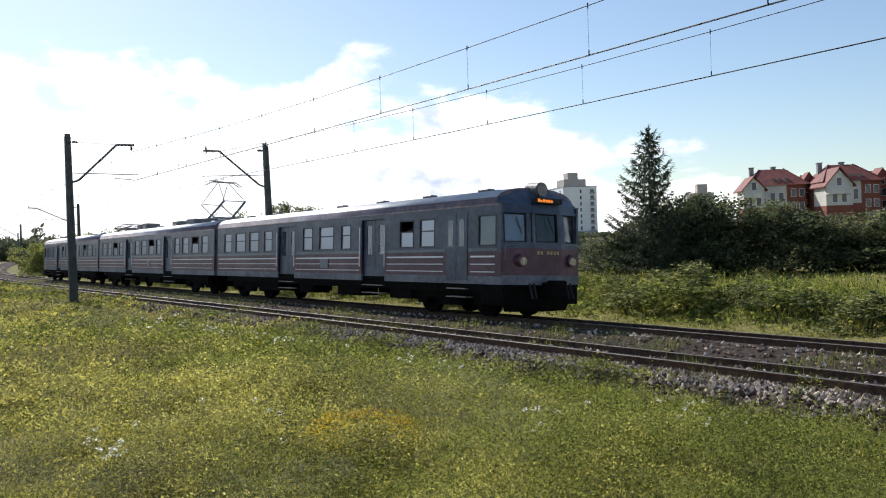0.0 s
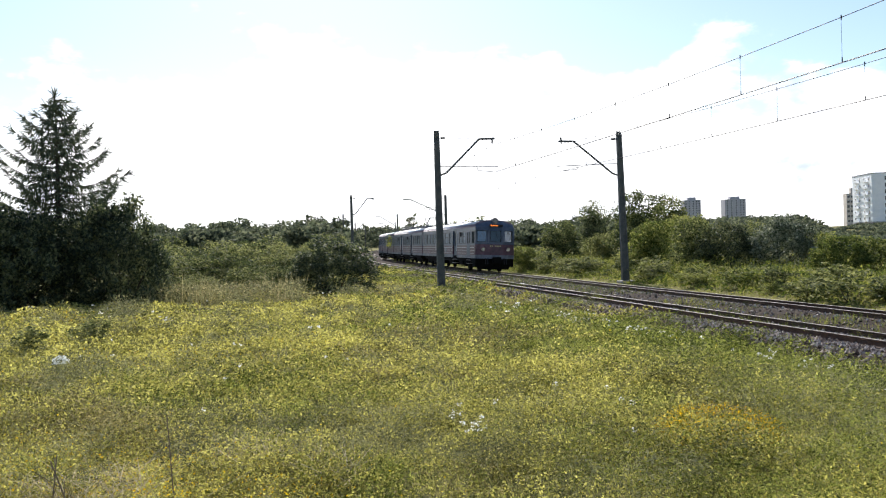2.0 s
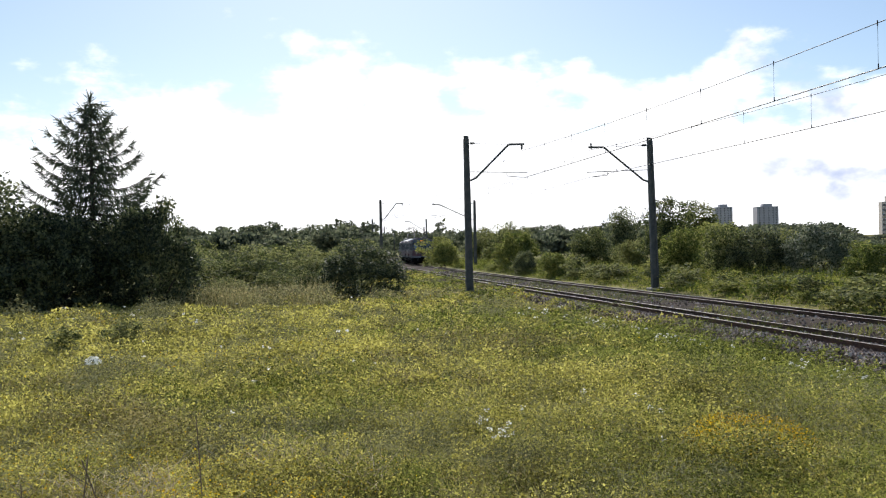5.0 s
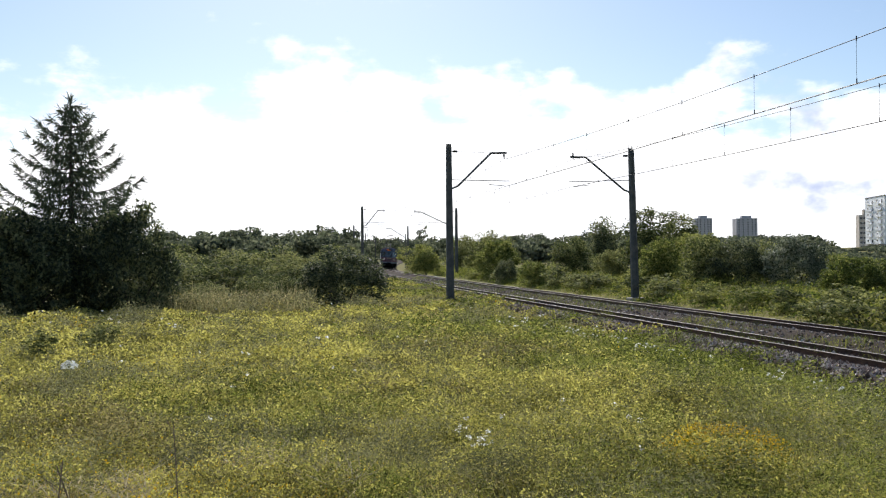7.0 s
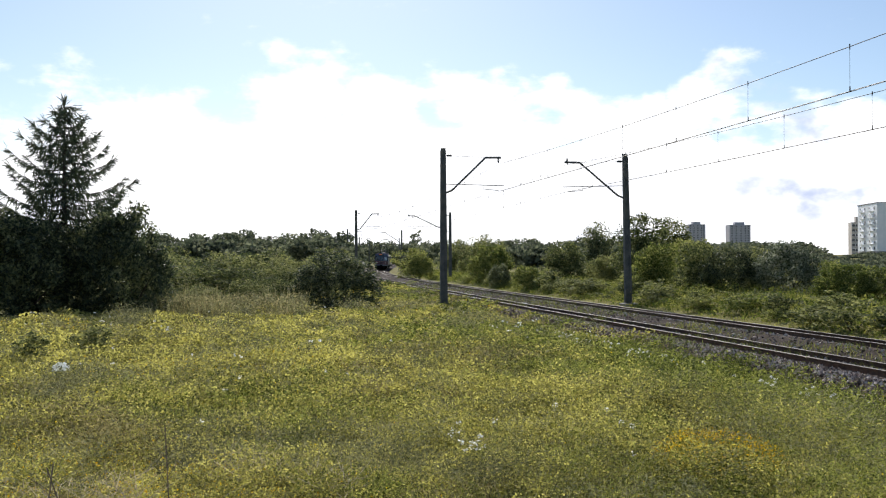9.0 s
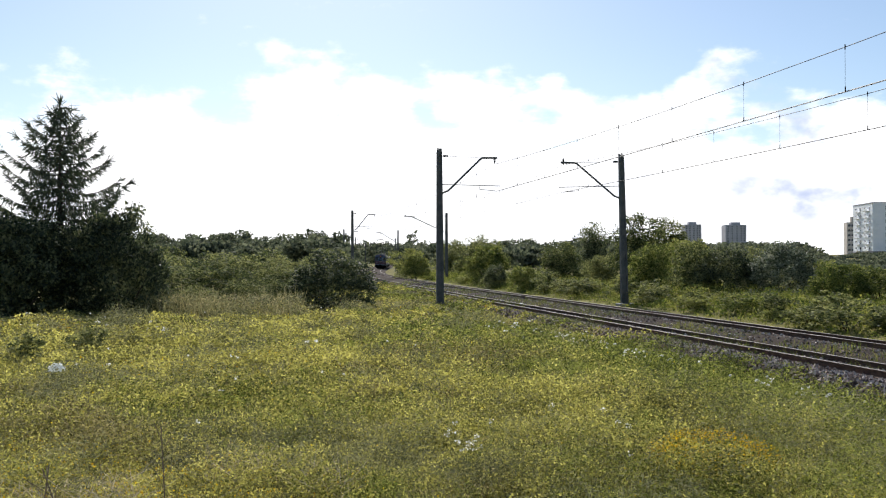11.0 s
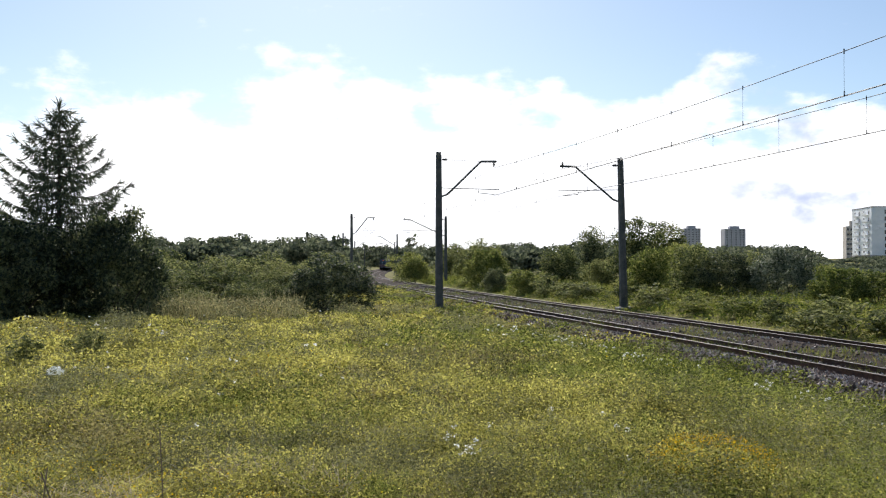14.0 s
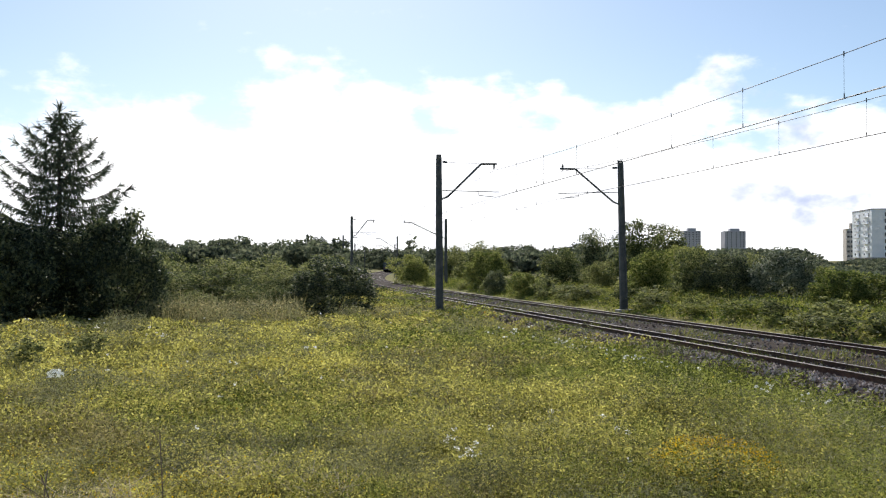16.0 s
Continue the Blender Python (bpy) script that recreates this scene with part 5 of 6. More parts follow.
def make_meadow():
    rr = np.random.RandomState(5)
    # short grass
    x, y, r = scatter(rr, 110000, 3.6, 62, power=0.85)
    s = across(x, y)
    ok = (s < -4.0) | (s > 4.6)
    x, y, r, s = x[ok], y[ok], r[ok], s[ok]
    hgt = rr.uniform(0.03, 0.10, len(x)) * (1 + 0.5 * np.clip(patch(x, y, 0.45, 3.0), -0.6, 1)) * (1 + 0.008 * r)
    q = blades(rr, x, y, ground_z(x, y), hgt, np.maximum(0.007, r * 0.0014) * rr.uniform(0.7, 1.5, len(x)), 0.8)
    ob = new("meadow_grass", quads_mesh("meadow_grass", q, [M_GRASS]))
    tagged(ob, "short sunlit yellow-green meadow grass", "grass", kind="stuff")
    # domed clumps of herbs, each kind where it gathers
    tx, ty, tr = scatter(rr, 17000, 4.0, 46, power=0.8)
    ux, uy, ur = scatter(rr, 3600, 44, 90, -8, 12, power=0.9)
    tx, ty, tr = np.concatenate([tx, ux]), np.concatenate([ty, uy]), np.concatenate([tr, ur])
    s = across(tx, ty)
    keep = s < -3.95 + 0.4 * patch(tx, ty, 0.8, 4.0)
    tx, ty, tr, s = tx[keep], ty[keep], tr[keep], s[keep]
    near = smooth(s, -14.2, -8.8) * (1 - 0.8 * smooth(ty, 16, 34))
    n = len(tx)
    score = np.stack([0.50 + 0.45 * patch(tx, ty, 0.32, 3.0) - 0.55 * near,
                      0.12 + 0.85 * near + 0.5 * patch(tx, ty, 0.4, 9.0),
                      -0.02 + 0.85 * patch(tx, ty, 0.8, 12.0),
                      0.0 + 0.8 * patch(tx, ty, 0.45, 6.0) + 0.3 * patch(tx, ty, 0.17, 2.0) - 0.1 * near,
                      -0.12 + 0.85 * patch(tx, ty, 1.0, 20.0)], 0) + rr.uniform(-0.22, 0.22, (5, n))
    kind = np.argmax(score, 0)
    kinds = (("herb_clumps", M_HERB, (0.04, 0.12), 0.6, 0.8, "yellow-green clumps of clover and low herbs"),
             ("green_clumps", M_TALL, (0.08, 0.25), 0.26, 0.2, "feathery fresh green weeds beside the ballast"),
             ("sage_clumps", M_SAGE, (0.12, 0.34), 0.22, 0.15, "grey-green tufts of weeds in the meadow"),
             ("amber_clumps", M_HERB, (0.05, 0.14), 0.6, 0.8, "low herbs dotted with amber blossom"),
             ("moss_clumps", M_MOSS, (0.08, 0.24), 0.4, 0.6, "dull olive cushions of seeded weeds"))
    blossom = []
    for i, (name, mat, (h0, h1), aspect, up, lab) in enumerate(kinds):
        k = kind == i
        cx, cy, cr = tx[k], ty[k], tr[k]
        wid = 0.16 * (cr / 6) ** 0.75 * rr.uniform(0.5, 1.6, len(cx))
        hh = 0.6 * rr.uniform(h0, h1, len(cx)) * (0.6 + 2.0 * rr.rand(len(cx)) ** 3) + (0.17 * np.clip(patch(cx, cy, 1.1, 5.0) + 0.1, 0, 1) + 0.17 * np.clip(patch(cx, cy, 2.4, 8.0), 0, 1) + 0.1 * np.clip(patch(cx, cy, 4.6, 3.0), 0, 1)) * (1 + 0.7 * near[k])
        m = 50
        a_ = rr.uniform(0, 6.283, len(cx) * m)
        f = rr.rand(len(cx) * m) ** 0.5
        x = np.repeat(cx, m) + np.cos(a_) * f * np.repeat(wid, m) * 1.25
        y = np.repeat(cy, m) + np.sin(a_) * f * np.repeat(wid, m)
        top = np.repeat(hh, m) * np.sqrt(np.clip(1 - 0.9 * f * f, 0, 1))
        z = bank_z(x, y) + top * rr.uniform(0.6, 1.07, len(x)) + 0.02
        size = np.maximum(0.0095, np.repeat(cr, m) * 0.00155) * (1.0 if aspect > 0.4 else 1.3)
        q = leaf_quads(rr, np.stack([x, y, z], 1), 1, 0.012, size, up, aspect)
        ob = new(name, quads_mesh(name, q, [mat]))
        tagged(ob, lab, "herbs", kind="stuff")
        share = (0.014, 0.006, 0.0, 0.13, 0.008)[i]
        drift = np.clip(patch(x, y, 0.3, 1.0) + 0.6, 0.1, 1.3)
        k2 = rr.rand(len(x)) < share * drift
        blossom.append((np.stack([x, y, z + 0.025 + rr.uniform(0, 0.05, len(x))], 1)[k2], np.repeat(cr, m)[k2], i == 3))
    for name, mat, amber, lab in (("yellow_flowers", M_YELLOW, False, "small yellow wildflowers scattered over the meadow"), ("amber_flowers", M_ORANGE, True, "amber-yellow wildflowers in drifts")):
        c = np.concatenate([b_[0] for b_ in blossom if b_[2] == amber])
        r = np.concatenate([b_[1] for b_ in blossom if b_[2] == amber])
        if amber:
            # one dense stand
            px_, py_ = aim(*AMBER_SPOT)
            d = rr.normal(size=(2600, 3))
            d /= np.linalg.norm(d, axis=1)[:, None]
            k = rr.uniform(0.86, 1.16, len(d))
            x, y = px_ + d[:, 0] * k * 0.5, py_ + d[:, 1] * k * 0.38
            c = np.concatenate([c, np.stack([x, y, ground_z(x, y) + 0.08 + np.abs(d[:, 2]) * k * 0.24], 1)])
            r = np.concatenate([r, np.full(len(x), 8.0)])
        q = leaf_quads(rr, c, 1, 0.01, np.maximum(0.006, r * 0.00075) * rr.uniform(0.6, 1.4, len(c)), 0.8, 0.9)
        ob = new(name, quads_mesh(name, q, [mat]))
        tagged(ob, lab, "flowers", kind="stuff")
    # taller grass and weeds along the foot of the ballast
    x, y, r = scatter(rr, 170000, 4.2, 46, az0=-58, az1=6, power=0.8)
    s = across(x, y)
    ok = (s < -3.9 + 0.45 * patch(x, y, 0.8, 4.0)) & (s > -13) & (rr.rand(len(x)) < smooth(s, -13, -6.0)) & (patch(x, y, 0.7, 9.0) + rr.uniform(-0.5, 0.5, len(x)) > -0.1)
    x, y, r, s = x[ok], y[ok], r[ok], s[ok]
    hh = rr.uniform(0.05, 0.2, len(x)) * (0.8 + 0.5 * patch(x, y, 0.8, 2.5)) * (1 + 0.5 * smooth(s, -6.0, -4.6))
    q = blades(rr, x, y, bank_z(x, y), np.maximum(0.05, hh), np.maximum(0.006, r * 0.001), 1.3)
    ob = new("tall_grass", quads_mesh("tall_grass", q, [M_TALL, M_SAGE], (patch(x, y, 0.9, 13.0) > 0.35).astype(int)))
    tagged(ob, "taller soft green grass beside the ballast", "grass", kind="stuff")
    # separate taller tufts
    tx, ty, tr = scatter(rr, 420, 5.5, 44, power=0.7)
    k = (across(tx, ty) < -4.3) & (patch(tx, ty, 0.5, 14.0) > -0.35)
    tx, ty, tr = tx[k], ty[k], tr[k]
    for name, mat, sel, lab in (("green_tufts", M_TALL, 0, "upright green grass tufts in the meadow"), ("sage_tufts", M_SAGE, 1, "dark grey-green weed tufts in the meadow"), ("dry_tufts", M_MOSS, 2, "brownish seeded tufts in the meadow")):
        k = np.arange(len(tx)) % 3 == sel
        m = 130
        wid = np.repeat(rr.uniform(0.1, 0.3, k.sum()) * (tr[k] / 8) ** 0.4, m)
        hh = np.repeat(rr.uniform(0.12, 0.27, k.sum()), m)
        a_, f = rr.uniform(0, 6.283, len(wid)), rr.rand(len(wid)) ** 0.6
        x, y = np.repeat(tx[k], m) + np.cos(a_) * f * wid * 1.4, np.repeat(ty[k], m) + np.sin(a_) * f * wid
        q = blades(rr, x, y, ground_z(x, y), hh * (1.05 - 0.6 * f * f) * rr.uniform(0.7, 1.1, len(x)), np.maximum(0.007, np.repeat(tr[k], m) * 0.0011), 1.5)
        ob = new(name, quads_mesh(name, q, [mat]))
        tagged(ob, lab, "grass", kind="stuff")
    # white umbels
    spots = [aim(-0.5, 7.4)] * 2 + [aim(-4.6, 26), aim(-5.5, 26.5), aim(-4.9, 27.5), aim(-13.5, 20), aim(-12.2, 20.4), aim(-29.5, 7.6), aim(-37.9, 8.3), aim(17.8, 21)]
    for i in range(240):
        xx_, yy_, _ = scatter(rr, 1, 6.5, 38)
        if -8.5 < across(xx_, yy_)[0] < -4.6 or (i < 40 and across(xx_, yy_)[0] < -4.6):
            spots.append((xx_[0], yy_[0]))
    for i in range(34):
        p_ = aim(rr.uniform(-16, -3), rr.uniform(18, 29))
        if across(*p_) < -4.6:
            spots.append(p_)
    heads, stems = [], []
    for i, (a_, b_) in enumerate(spots):
        for j in range(1 + i % 3 if i > 9 else 7):
            p = np.array([a_ + rr.normal() * 0.16, b_ + rr.normal() * 0.16])
            z = float(ground_z(p[0], p[1]))
            h = rr.uniform(0.16, 0.42)
            heads.append((p[0], p[1], z + h))
            stems.append((p[0], p[1], z, h))
    hq = leaf_quads(rr, heads, 12, 0.032, np.repeat(np.clip(np.hypot(np.array(heads)[:, 0], np.array(heads)[:, 1]) * 0.001, 0.009, 0.026), 12), 2.0, 0.8)
    st = np.array(stems)
    sq = blades(rr, st[:, 0], st[:, 1], st[:, 2], st[:, 3], np.full(len(st), 0.006), 0.05)
    ob = new("white_flowers", quads_mesh("white_flowers", np.concatenate([hq, sq]), [M_WHITE, M_WEED], [0] * len(hq) + [1] * len(sq)))
    tagged(ob, "white umbel wildflowers on thin stems", "flowers", kind="stuff")
    # tall dry weeds before the bushes, and straw in the corner
    qs, straw = [], []
    for az0, az1, r0, r1, n, h0, h1, w in ((9.2, 19, 34.0, 43, 5200, 0.25, 1.7, 0.022), (4.8, 9.2, 36.0, 40, 900, 0.2, 0.9, 0.022), (19, 31, 4.6, 6.7, 1200, 0.05, 0.26, 0.008), (10.5, 15.5, 6.5, 7.5, 260, 0.06, 0.2, 0.008), (6, 9, 6.0, 6.6, 90, 0.06, 0.2, 0.008), (-1, 7, 40, 47, 2500, 0.2, 0.6, 0.02)):
        q_ = np.radians(rr.uniform(az0, az1, n))
        r = rr.uniform(r0, r1, n)
        x, y = -np.sin(q_) * r, np.cos(q_) * r
        k = (patch(x, y, 0.4, 2.0) > -0.35)
        x, y = x[k], y[k]
        tall = np.minimum(1.35, rr.uniform(h0, h1, len(x)) * rr.uniform(0.35, 1.0, len(x)) * (0.6 + 0.75 * patch(x, y, 0.75, 9.0)))
        lift = 0.0 if h1 > 0.5 else rr.uniform(0.05, 0.2, len(x))
        (qs if h1 > 0.5 else straw).append(blades(rr, x, y, ground_z(x, y) + lift, tall, np.full(len(x), w), 0.6 if h1 > 0.5 else 4.0))
        if h1 > 0.5:
            c = np.stack([x, y, ground_z(x, y) + rr.uniform(0.05, 0.5, len(x)) * h1], 1)
            qs.append(leaf_quads(rr, c, 2, 0.2, 0.05, 0.5, 0.5))
    qq = np.concatenate(qs)
    ob = new("dry_weeds", quads_mesh("dry_weeds", qq, [M_DRY, M_SAGE], (rr.rand(len(qq)) < 0.6).astype(int)))
    tagged(ob, "tall pale dry grass and weeds", "grass", kind="stuff")
    ob = new("matted_straw", quads_mesh("matted_straw", np.concatenate(straw), [M_STRAW]))
    tagged(ob, "bleached straw lying matted on the meadow", "straw", kind="stuff")
    # overgrown verge beyond the tracks
    n = 36000
    s = 72 + 150 * rr.rand(n) ** 1.5
    side = 4.9 + rr.gamma(2.0, 2.2, n)
    x0, y0 = np.interp(s, SS, XX), np.interp(s, SS, YY)
    nx, ny = np.interp(s, SS, NX), np.interp(s, SS, NY)
    x, y = x0 + nx * side, y0 + ny * side
    dens = patch(x, y, 0.5, 4.0)
    h = (0.2 + 0.5 * smooth(side, 5.0, 7.5)) * (0.8 + 0.6 * dens) * rr.uniform(0.5, 1.1, n)
    q = blades(rr, x, y, ground_z(x, y), np.maximum(0.12, h), rr.uniform(0.012, 0.03, n), 0.9)
    c = np.stack([x, y, ground_z(x, y) + np.maximum(0.1, h) * rr.uniform(0.3, 0.95, n)], 1)
    q2 = leaf_quads(rr, c, 2, 0.16, 0.065, 0.6, 0.6)
    ob = new("verge_weeds", quads_mesh("verge_weeds", np.concatenate([q, q2]), [M_WEED]))
    tagged(ob, "rank knee-high weeds along the railway verge", "weeds", kind="stuff")
    # sunlit upright grass behind it
    n = 34000
    s = 72 + 120 * rr.rand(n) ** 1.4
    side = rr.uniform(7.5, 17.0, n)
    x, y = np.interp(s, SS, XX) + np.interp(s, SS, NX) * side, np.interp(s, SS, YY) + np.interp(s, SS, NY) * side
    k = patch(x, y, 0.35, 15.0) > -0.45
    x, y = x[k], y[k]
    q = blades(rr, x, y, ground_z(x, y), rr.uniform(0.25, 0.75, len(x)) * (0.8 + 0.4 * patch(x, y, 0.7, 1.0)), np.full(len(x), 0.022), 0.5)
    ob = new("verge_grass", quads_mesh("verge_grass", q, [M_GRASS, M_WEED], (rr.rand(len(q)) < 0.55).astype(int)))
    tagged(ob, "waist-high sunlit grass behind the railway verge", "grass", kind="stuff")
    # weeds in the ballast
    n = 42000
    s = 74 + 110 * rr.rand(n) ** 1.5
    side = np.where(rr.rand(n) < 0.5, rr.normal(size=n) * 0.5, rr.uniform(-4.4, -2.9, n))
    side = np.where(rr.rand(n) < 0.2, -1.95 + rr.normal(size=n) * 0.3, side)
    x, y = np.interp(s, SS, XX) + np.interp(s, SS, NX) * side, np.interp(s, SS, YY) + np.interp(s, SS, NY) * side
    k = patch(x, y, 0.5, 7.0) > -0.1
    x, y = x[k], y[k]
    q = blades(rr, x, y, np.interp(side[k], [p[0] for p in BED], [p[1] for p in BED]), rr.uniform(0.04, 0.2, len(x)) * (1 + 0.9 * np.clip(patch(x, y, 1.5, 3.0), -0.5, 1)), np.full(len(x), 0.011), 0.9)
    ob = new("track_weeds", quads_mesh("track_weeds", q, [M_WEED]))
    tagged(ob, "thin weeds growing through the ballast", "weeds", kind="stuff")


make_meadow()
make_mounds()

# ---- buildings ----
M_RENDER = material("white_render", [(0.76, 0.78, 0.8), (0.82, 0.83, 0.84), (0.86, 0.86, 0.86)], 0.12, 0.85)
M_BEIGE = material("beige_panel", [(0.4, 0.36, 0.32), (0.52, 0.47, 0.42)], 0.1, 0.85)
M_GREYB = material("grey_block", [(0.28, 0.27, 0.28), (0.38, 0.36, 0.36)], 0.1, 0.85)
# Paler copy of the grey block: distance haze is mixed into it.
M_HAZEB = material("hazed_grey_block", [(0.33, 0.33, 0.36), (0.43, 0.42, 0.45)], 0.1, 0.85)
M_DARKWIN = material("dark_window_glass", [(0.015, 0.02, 0.025), (0.04, 0.05, 0.06)], 0.5, 0.12, objvar=0.4)
M_TILE = material("red_roof_tiles", [(0.11, 0.026, 0.022), (0.18, 0.044, 0.034), (0.25, 0.068, 0.048)], 0.8, 0.75, bump=0.3)
M_BRICK = material("red_brick_wall", [(0.19, 0.055, 0.035), (0.28, 0.095, 0.06)], 0.7, 0.85, bump=0.2)
M_WHITEWALL = material("cream_wall", [(0.55, 0.53, 0.48), (0.7, 0.68, 0.63)], 0.4, 0.85)


def building_at(az, dist, turn, name, label, category, z=None):
    x, y = aim(az, dist)
    ob = empty(name, pose(x, y, float(ground_z(x, y)) - 0.3 if z is None else z, 0, 0, az + turn))
    return tagged(ob, label, category)


def windows(parent, face, u_list, z_list, w, h, depth=0.12):
    """Windows set in a wall: face is a matrix whose x runs along the wall and -y points outwards."""
    for u in u_list:
        for z in z_list:
            fr = boxes((u - w / 2 - 0.08, u + w / 2 + 0.08, -0.05, 0.02, z - 0.08, z), (u - w / 2 - 0.08, u + w / 2 + 0.08, -0.05, 0.02, z + h, z + h + 0.08),
                       (u - w / 2 - 0.08, u - w / 2, -0.05, 0.02, z, z + h), (u + w / 2, u + w / 2 + 0.08, -0.05, 0.02, z, z + h))
            wn = part("window", fr, M_RENDER, parent)
            wn.matrix_basis = face
            part("pane", boxes((u - w / 2, u + w / 2, -0.03, 0.01, z, z + h)), M_DARKWIN, wn)


def make_white_block(az, dist, turn, floors, w, d, roof_box=False, z=None, right_windows=True):
    b = building_at(az, dist, turn, "apartment_block", "white rendered apartment block with rows of balconies", "apartment building", z)
    b["group"] = "white apartment blocks"
    st = 3.12
    H = floors * st + 1.4
    part("wall", boxes((0, w, 0, d, 0, H)), M_RENDER, b)
    part("roof", boxes((-0.2, w + 0.2, -0.2, d + 0.2, H, H + 0.35)), M_GREYB, b)
    part("plinth", boxes((-0.1, w + 0.1, -0.1, d + 0.1, -3.5, 0.9)), M_GREYB, b)
    # front wall: narrow windows, and wide dark panes for the shaded loggia recesses
    zs = [1.3 + st * i for i in range(floors)]
    if right_windows:
        windows(b, pose(0, 0, 0), [w * 0.52], zs, 0.9, 1.9)
        windows(b, pose(0, 0, 0), [w * 0.86], zs, 2.0, 1.9)
        for z_ in zs:
            part("loggia_rail", boxes((w * 0.86 - 1.3, w * 0.86 + 1.3, -0.35, -0.06, z_ - 0.5, z_ + 0.35)), M_GREYB, b)
    # side wall with balconies; its plane is x = 0 and it faces -x
    side = pose(0, d, 0, 0, 0, -90)
    windows(b, side, [d * 0.15, d * 0.38, d * 0.62, d * 0.86], zs, 1.5, 1.7)
    for z_ in zs:
        for u in (0.27, 0.74):
            bal = part("balcony", boxes((u * d - 2.6, u * d + 2.6, -1.3, 0.0, z_ - 0.45, z_ - 0.25)), M_RENDER, b)
            bal.matrix_basis = side
            part("parapet", boxes((u * d - 2.6, u * d + 2.6, -1.35, -1.25, z_ - 0.25, z_ + 0.75)), M_RENDER, bal)
    if roof_box:
        part("lift_house", boxes((w * 0.1, w * 0.75, d * 0.1, d * 0.45, H + 0.35, H + 4.2), (w * 0.25, w * 0.55, d * 0.15, d * 0.35, H + 4.2, H + 7.6)), M_BEIGE, b)
    return b


def make_tower(az, dist, w, h, mat, label, turn=12.0):
    b = building_at(az, dist, turn, "tower_block", label, "tower block", 0.0)
    part("wall", boxes((-w / 2, w / 2, 0, w, 0, h)), mat, b)
    part("lift_house", boxes((-w * 0.2, w * 0.25, w * 0.2, w * 0.7, h, h + 3.2)), mat, b)
    zs = [h - 2.6 - 2.8 * i for i in range(8)]
    windows(b, pose(0, 0, 0), [w * k for k in (-0.38, -0.18, 0.05, 0.25, 0.4)], zs, 1.6, 1.4)


def gable(bm, x0, x1, y0, y1, z0, z1, axis="x"):
    """A gable prism: the ridge runs along the axis."""
    if axis == "x":
        ym = (y0 + y1) / 2
        P = [(x0, y0, z0), (x1, y0, z0), (x1, y1, z0), (x0, y1, z0), (x0, ym, z1), (x1, ym, z1)]
        F = [(0, 1, 5, 4), (2, 3, 4, 5), (0, 4, 3), (1, 2, 5), (0, 3, 2, 1)]
    else:
        xm = (x0 + x1) / 2
        P = [(x0, y0, z0), (x1, y0, z0), (x1, y1, z0), (x0, y1, z0), (xm, y0, z1), (xm, y1, z1)]
        F = [(0, 4, 5, 3), (1, 2, 5, 4), (0, 1, 4), (2, 3, 5), (0, 3, 2, 1)]
    vs = [bm.verts.new(p) for p in P]
    for f in F:
        bm.faces.new([vs[i] for i in f])
    return bm


def hip(bm, x0, x1, y0, y1, z0, z1, ridge):
    """A hipped roof whose ridge runs along x and is shortened by the given length at both ends."""
    ym = (y0 + y1) / 2
    vs = [bm.verts.new(p) for p in ((x0, y0, z0), (x1, y0, z0), (x1, y1, z0), (x0, y1, z0), (x0 + ridge, ym, z1), (x1 - ridge, ym, z1))]
    for f in ((0, 1, 5, 4), (2, 3, 4, 5), (0, 4, 3), (1, 2, 5), (0, 3, 2, 1)):
        bm.faces.new([vs[i] for i in f])
    return bm


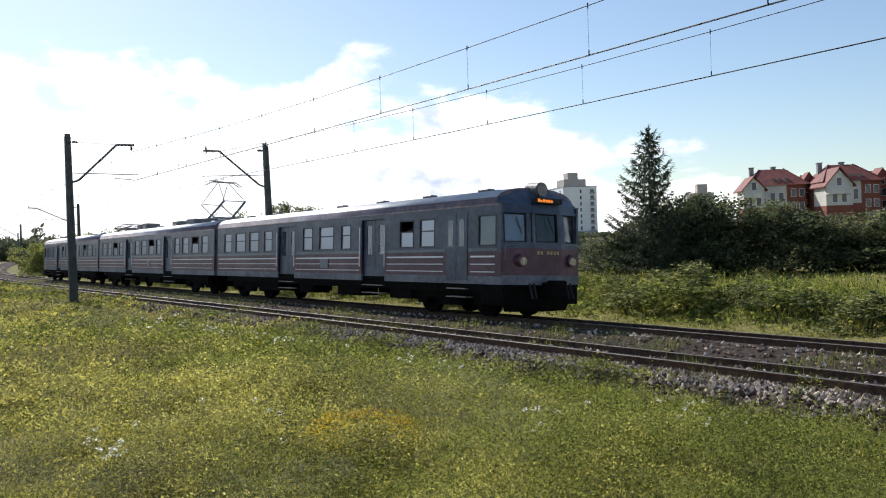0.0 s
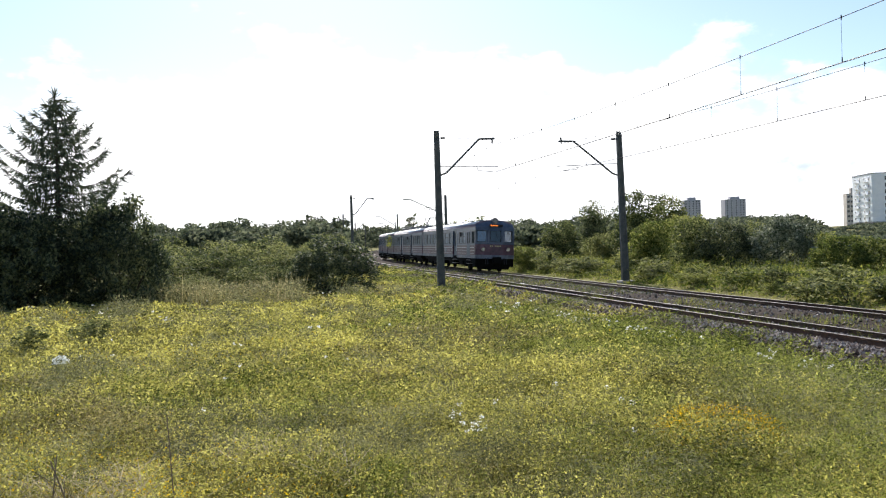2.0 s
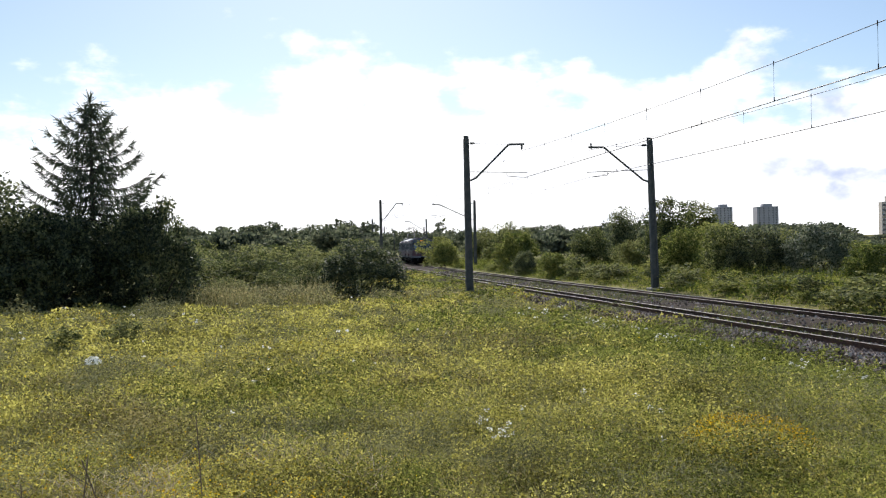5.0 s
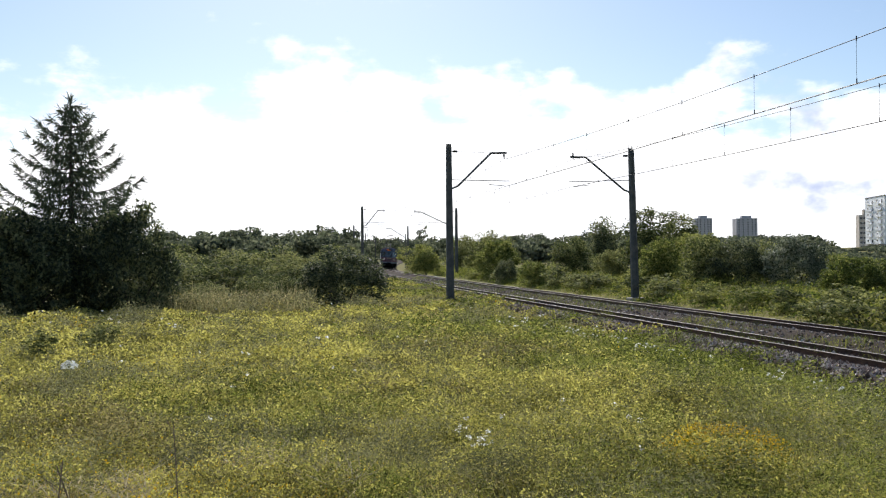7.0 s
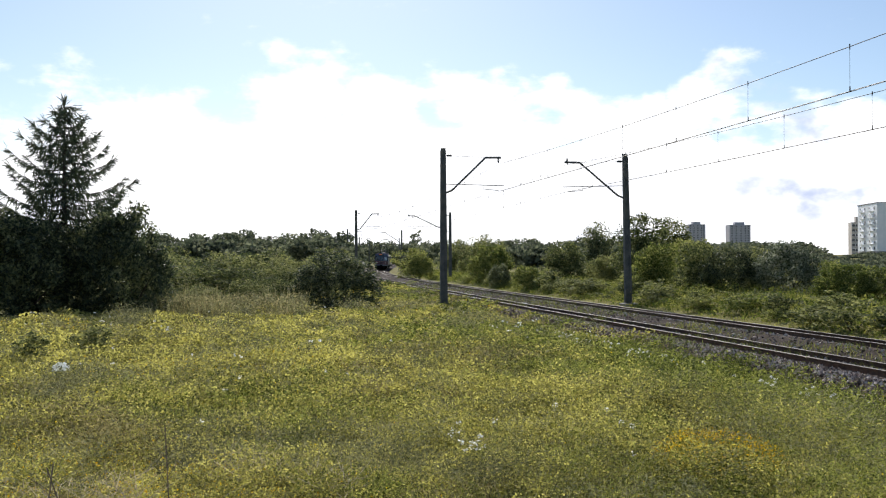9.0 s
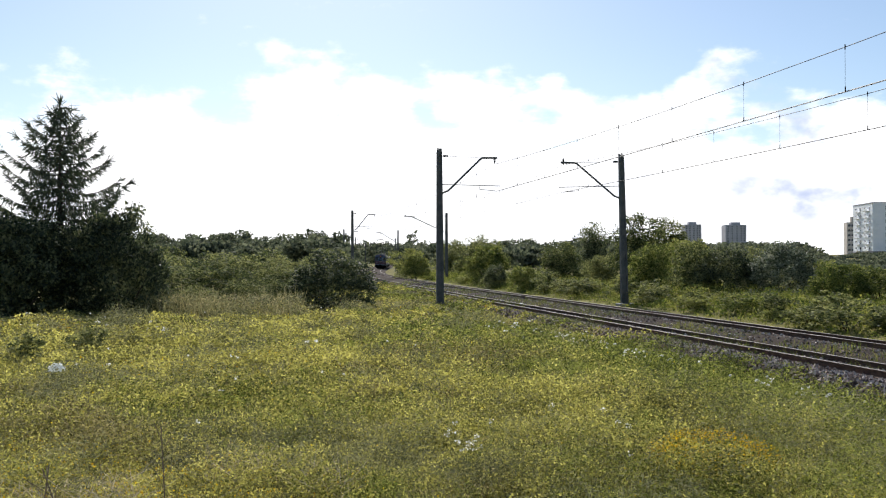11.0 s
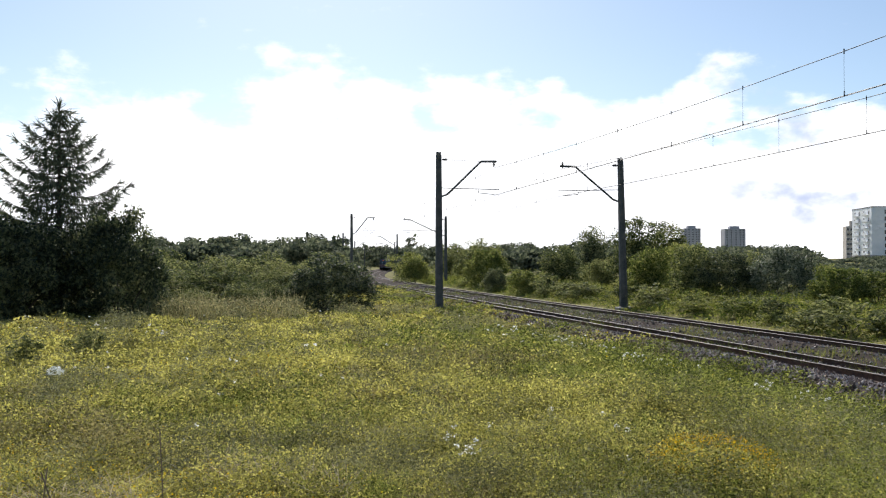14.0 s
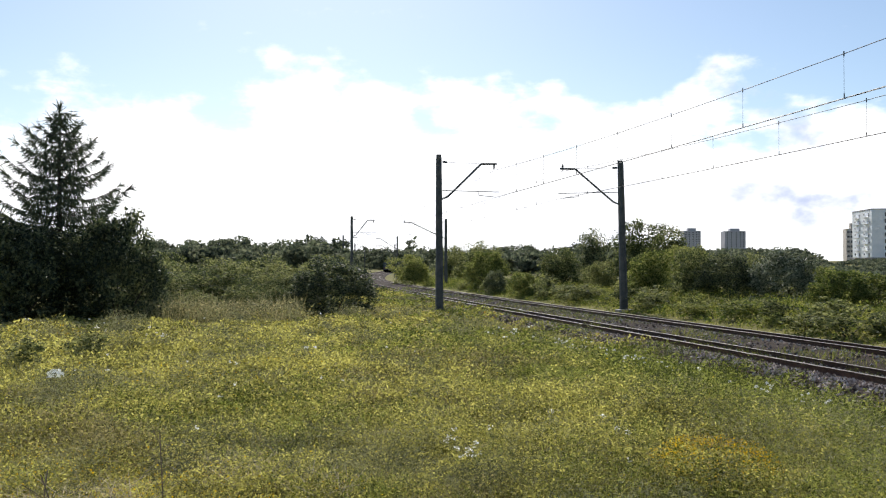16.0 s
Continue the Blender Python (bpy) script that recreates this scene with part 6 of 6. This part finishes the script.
def make_house(az, dist, turn, z, variant):
    b = building_at(az, dist, turn, "town_house", "red-tiled town house with white and brick walls" if variant else "hip-roofed town house, white walls beside brick", "house", z)
    b["group"] = "red-roofed houses"
    e = 8.6
    part("wall", boxes((-5.5, 5.5, 0, 11, -5, e)), M_BRICK, b, "red brick walls")
    part("render_panel", boxes((-5.55, 1.6, -0.12, 0.0, 4.2, e)), M_WHITEWALL, b, "white rendered wall panel")
    roof = part("roof", hip(bmesh.new(), -6.1, 6.1, -0.7, 11.7, e, e + 3.7, 3.6), M_TILE, b, "steep red tiled hip roof")
    for xa, za, xb, zb in ((-6.1, e, -2.5, e + 3.7), (6.1, e, 2.5, e + 3.7)):
        part("ridge_tile", rods([((xa, -0.72, za + 0.05), (xb, 5.5, zb + 0.05), 0.13)], 6), M_TILE, roof)
    # gabled wing in front, and a lower brick wing beside the body
    gx, gw, gh = (-5.3, 2.1, 2.4) if variant == 0 else (-3.5, 2.6, 3.1)
    part("gabled_wing", gable(boxes((gx - gw, gx + gw, -2.0, 4.0, 3.8, e - 0.6)), gx - gw, gx + gw, -2.0, 4.0, e - 0.6, e - 0.8 + gh, "y"), M_WHITEWALL, b, "white gabled wing")
    part("wing_base", boxes((gx - gw, gx + gw, -1.95, 4.0, -5, 3.8)), M_BRICK, b, "red brick base of the wing")
    bm = bmesh.new()
    for sx in (-1, 1):
        P = [(gx + sx * (gw + 0.5), y_, e - 1.2 + d_) for y_ in (-2.6, 6.0) for d_ in (0, 0.22)] + [(gx, y_, e - 0.6 + gh + d_) for y_ in (-2.6, 6.0) for d_ in (0, 0.22)]
        vs = [bm.verts.new(p) for p in P]
        for f in ((0, 1, 5, 4), (2, 6, 7, 3), (0, 2, 3, 1), (1, 3, 7, 5), (0, 4, 6, 2)):
            bm.faces.new([vs[i] for i in f])
    part("gable_roof", bm, M_TILE, b)
    part("side_wing", boxes((5.5, 7.6, 2.0, 9.0, -5, e - 0.4)), M_BRICK, b)
    part("side_roof", hip(bmesh.new(), 5.0, 8.0, 1.4, 9.6, e - 0.4, e + 2.2, 0.9), M_TILE, b)
    for xd in (6.5,):
        dm = part("dormer", boxes((xd - 0.8, xd + 0.8, 1.3, 4.0, e - 1.2, e + 0.9)), M_BRICK, b)
        part("dormer_roof", gable(bmesh.new(), xd - 1.2, xd + 1.2, 1.0, 4.6, e + 0.9, e + 2.6, "y"), M_TILE, dm)
        windows(b, pose(xd, 1.3, 0), [0.0], [e - 0.7], 0.8, 1.2)
    for xd, yd in ((0.6, 6.4), (-3.9, 6.4)):
        part("chimney", boxes((xd - 0.45, xd + 0.45, yd - 0.4, yd + 0.4, e + 1.0, e + 4.1), (xd - 0.55, xd + 0.55, yd - 0.5, yd + 0.5, e + 4.1, e + 4.3)), M_GREYB, b, "grey chimney stack")
    windows(b, pose(0, -2.0, 0), [gx - 0.9, gx + 0.9], [4.4], 0.9, 1.8)
    windows(b, pose(0, -2.0, 0), [gx], [e - 0.9], 0.9, 1.5)
    windows(b, pose(0, -0.12, 0), [-1.2, 0.5], [5.0], 0.9, 2.0)
    windows(b, pose(0, 0, 0), [3.0, 4.6], [0.8, 3.4, 6.2], 0.9, 1.5)
    windows(b, pose(0, 2.0, 0), [6.1, 7.1], [3.2, 5.6], 0.9, 1.4)
    part("balcony", boxes((gx - gw, gx + gw - 0.8, -3.0, -2.0, 6.0, 6.2), (gx - gw, gx + gw - 0.8, -3.02, -2.94, 6.2, 7.1)), M_WHITEWALL, b)
    for xd in (-0.6, 0.6, 2.0):
        part("skylight", boxes((xd - 0.32, xd + 0.32, 0.9, 1.8, e + 0.95, e + 1.5)), M_DARKWIN, roof)


make_white_block(-25.95, 455, 20, 7, 12, 25, z=5.5)
make_white_block(-27.55, 478, 20, 7, 16, 12, z=5.5)
make_white_block(-30.45, 450, 20, 7, 18, 32, roof_box=True, z=5.5)
make_tower(-25.05, 560, 9, 24, M_BEIGE, "slim beige tower block behind the white flats")
make_tower(-15.8, 1100, 20, 45, M_HAZEB, "distant grey tower block on the skyline")
make_tower(-18.35, 1100, 24, 44, M_HAZEB, "distant grey tower block on the skyline")
make_tower(-39.1, 330, 8, 17.5, M_BEIGE, "beige block of flats behind the trees")
for i, (az, d, turn) in enumerate(((-43.5, 195, 14), (-47.6, 193, 24), (-52.3, 196, 20))):
    make_house(az, d, turn, 3.5, i % 2)

# ---- litter ----


def make_dead_stems():
    rr = random.Random(12)
    for az, d, h in ((17.4, 5.6, 0.62), (22.6, 5.4, 0.5), (24.8, 5.3, 0.55), (27.5, 5.6, 0.4)):
        x, y = aim(az, d)
        z = float(ground_z(x, y))
        lean = Vector((rr.uniform(-0.35, 0.2), rr.uniform(-0.1, 0.2), 1.0))
        base, top = Vector((x, y, z - 0.03)), Vector((x, y, z)) + lean * h
        ob = part("dry_weed_stalk", rods([(base, top, 0.004)], 5), M_STALK)
        for i in range(7):
            p = base.lerp(top, 0.35 + 0.09 * i)
            part("twig", rods([(p, p + Vector((rr.uniform(-0.14, 0.14), rr.uniform(-0.1, 0.1), rr.uniform(0.03, 0.13))), 0.002)], 4), M_STALK, ob)
        tagged(ob, "dead brown weed stalk with thin side twigs", "weed", "dry weed stalks")


make_dead_stems()


def make_litter():
    rr = random.Random(8)
    for az, d, sx, sy, sz, lab in ((23.7, 12.4, 0.1, 0.075, 0.08, "crumpled white plastic bag lying in the grass"), (-5.0, 50.0, 0.18, 0.12, 0.08, "scrap of white paper between the tracks")):
        x, y = aim(az, d)
        bm = bmesh.new()
        bmesh.ops.create_icosphere(bm, subdivisions=3, radius=1.0)
        for v in bm.verts:
            v.co *= 1 + 0.35 * noise.noise(v.co * 2.2) + 0.15 * noise.noise(v.co * 6)
            v.co = Vector((v.co.x * sx, v.co.y * sy, max(-0.3, v.co.z) * sz))
        ob = part("plastic_bag" if sx < 0.15 else "paper_scrap", bm, M_WHITE)
        z = float(ground_z(x, y)) + 0.27 if sx < 0.15 else -0.2
        ob.matrix_world = pose(x, y, z, 0, 0, 20)
        tagged(ob, lab, "litter")


make_litter()

motions()
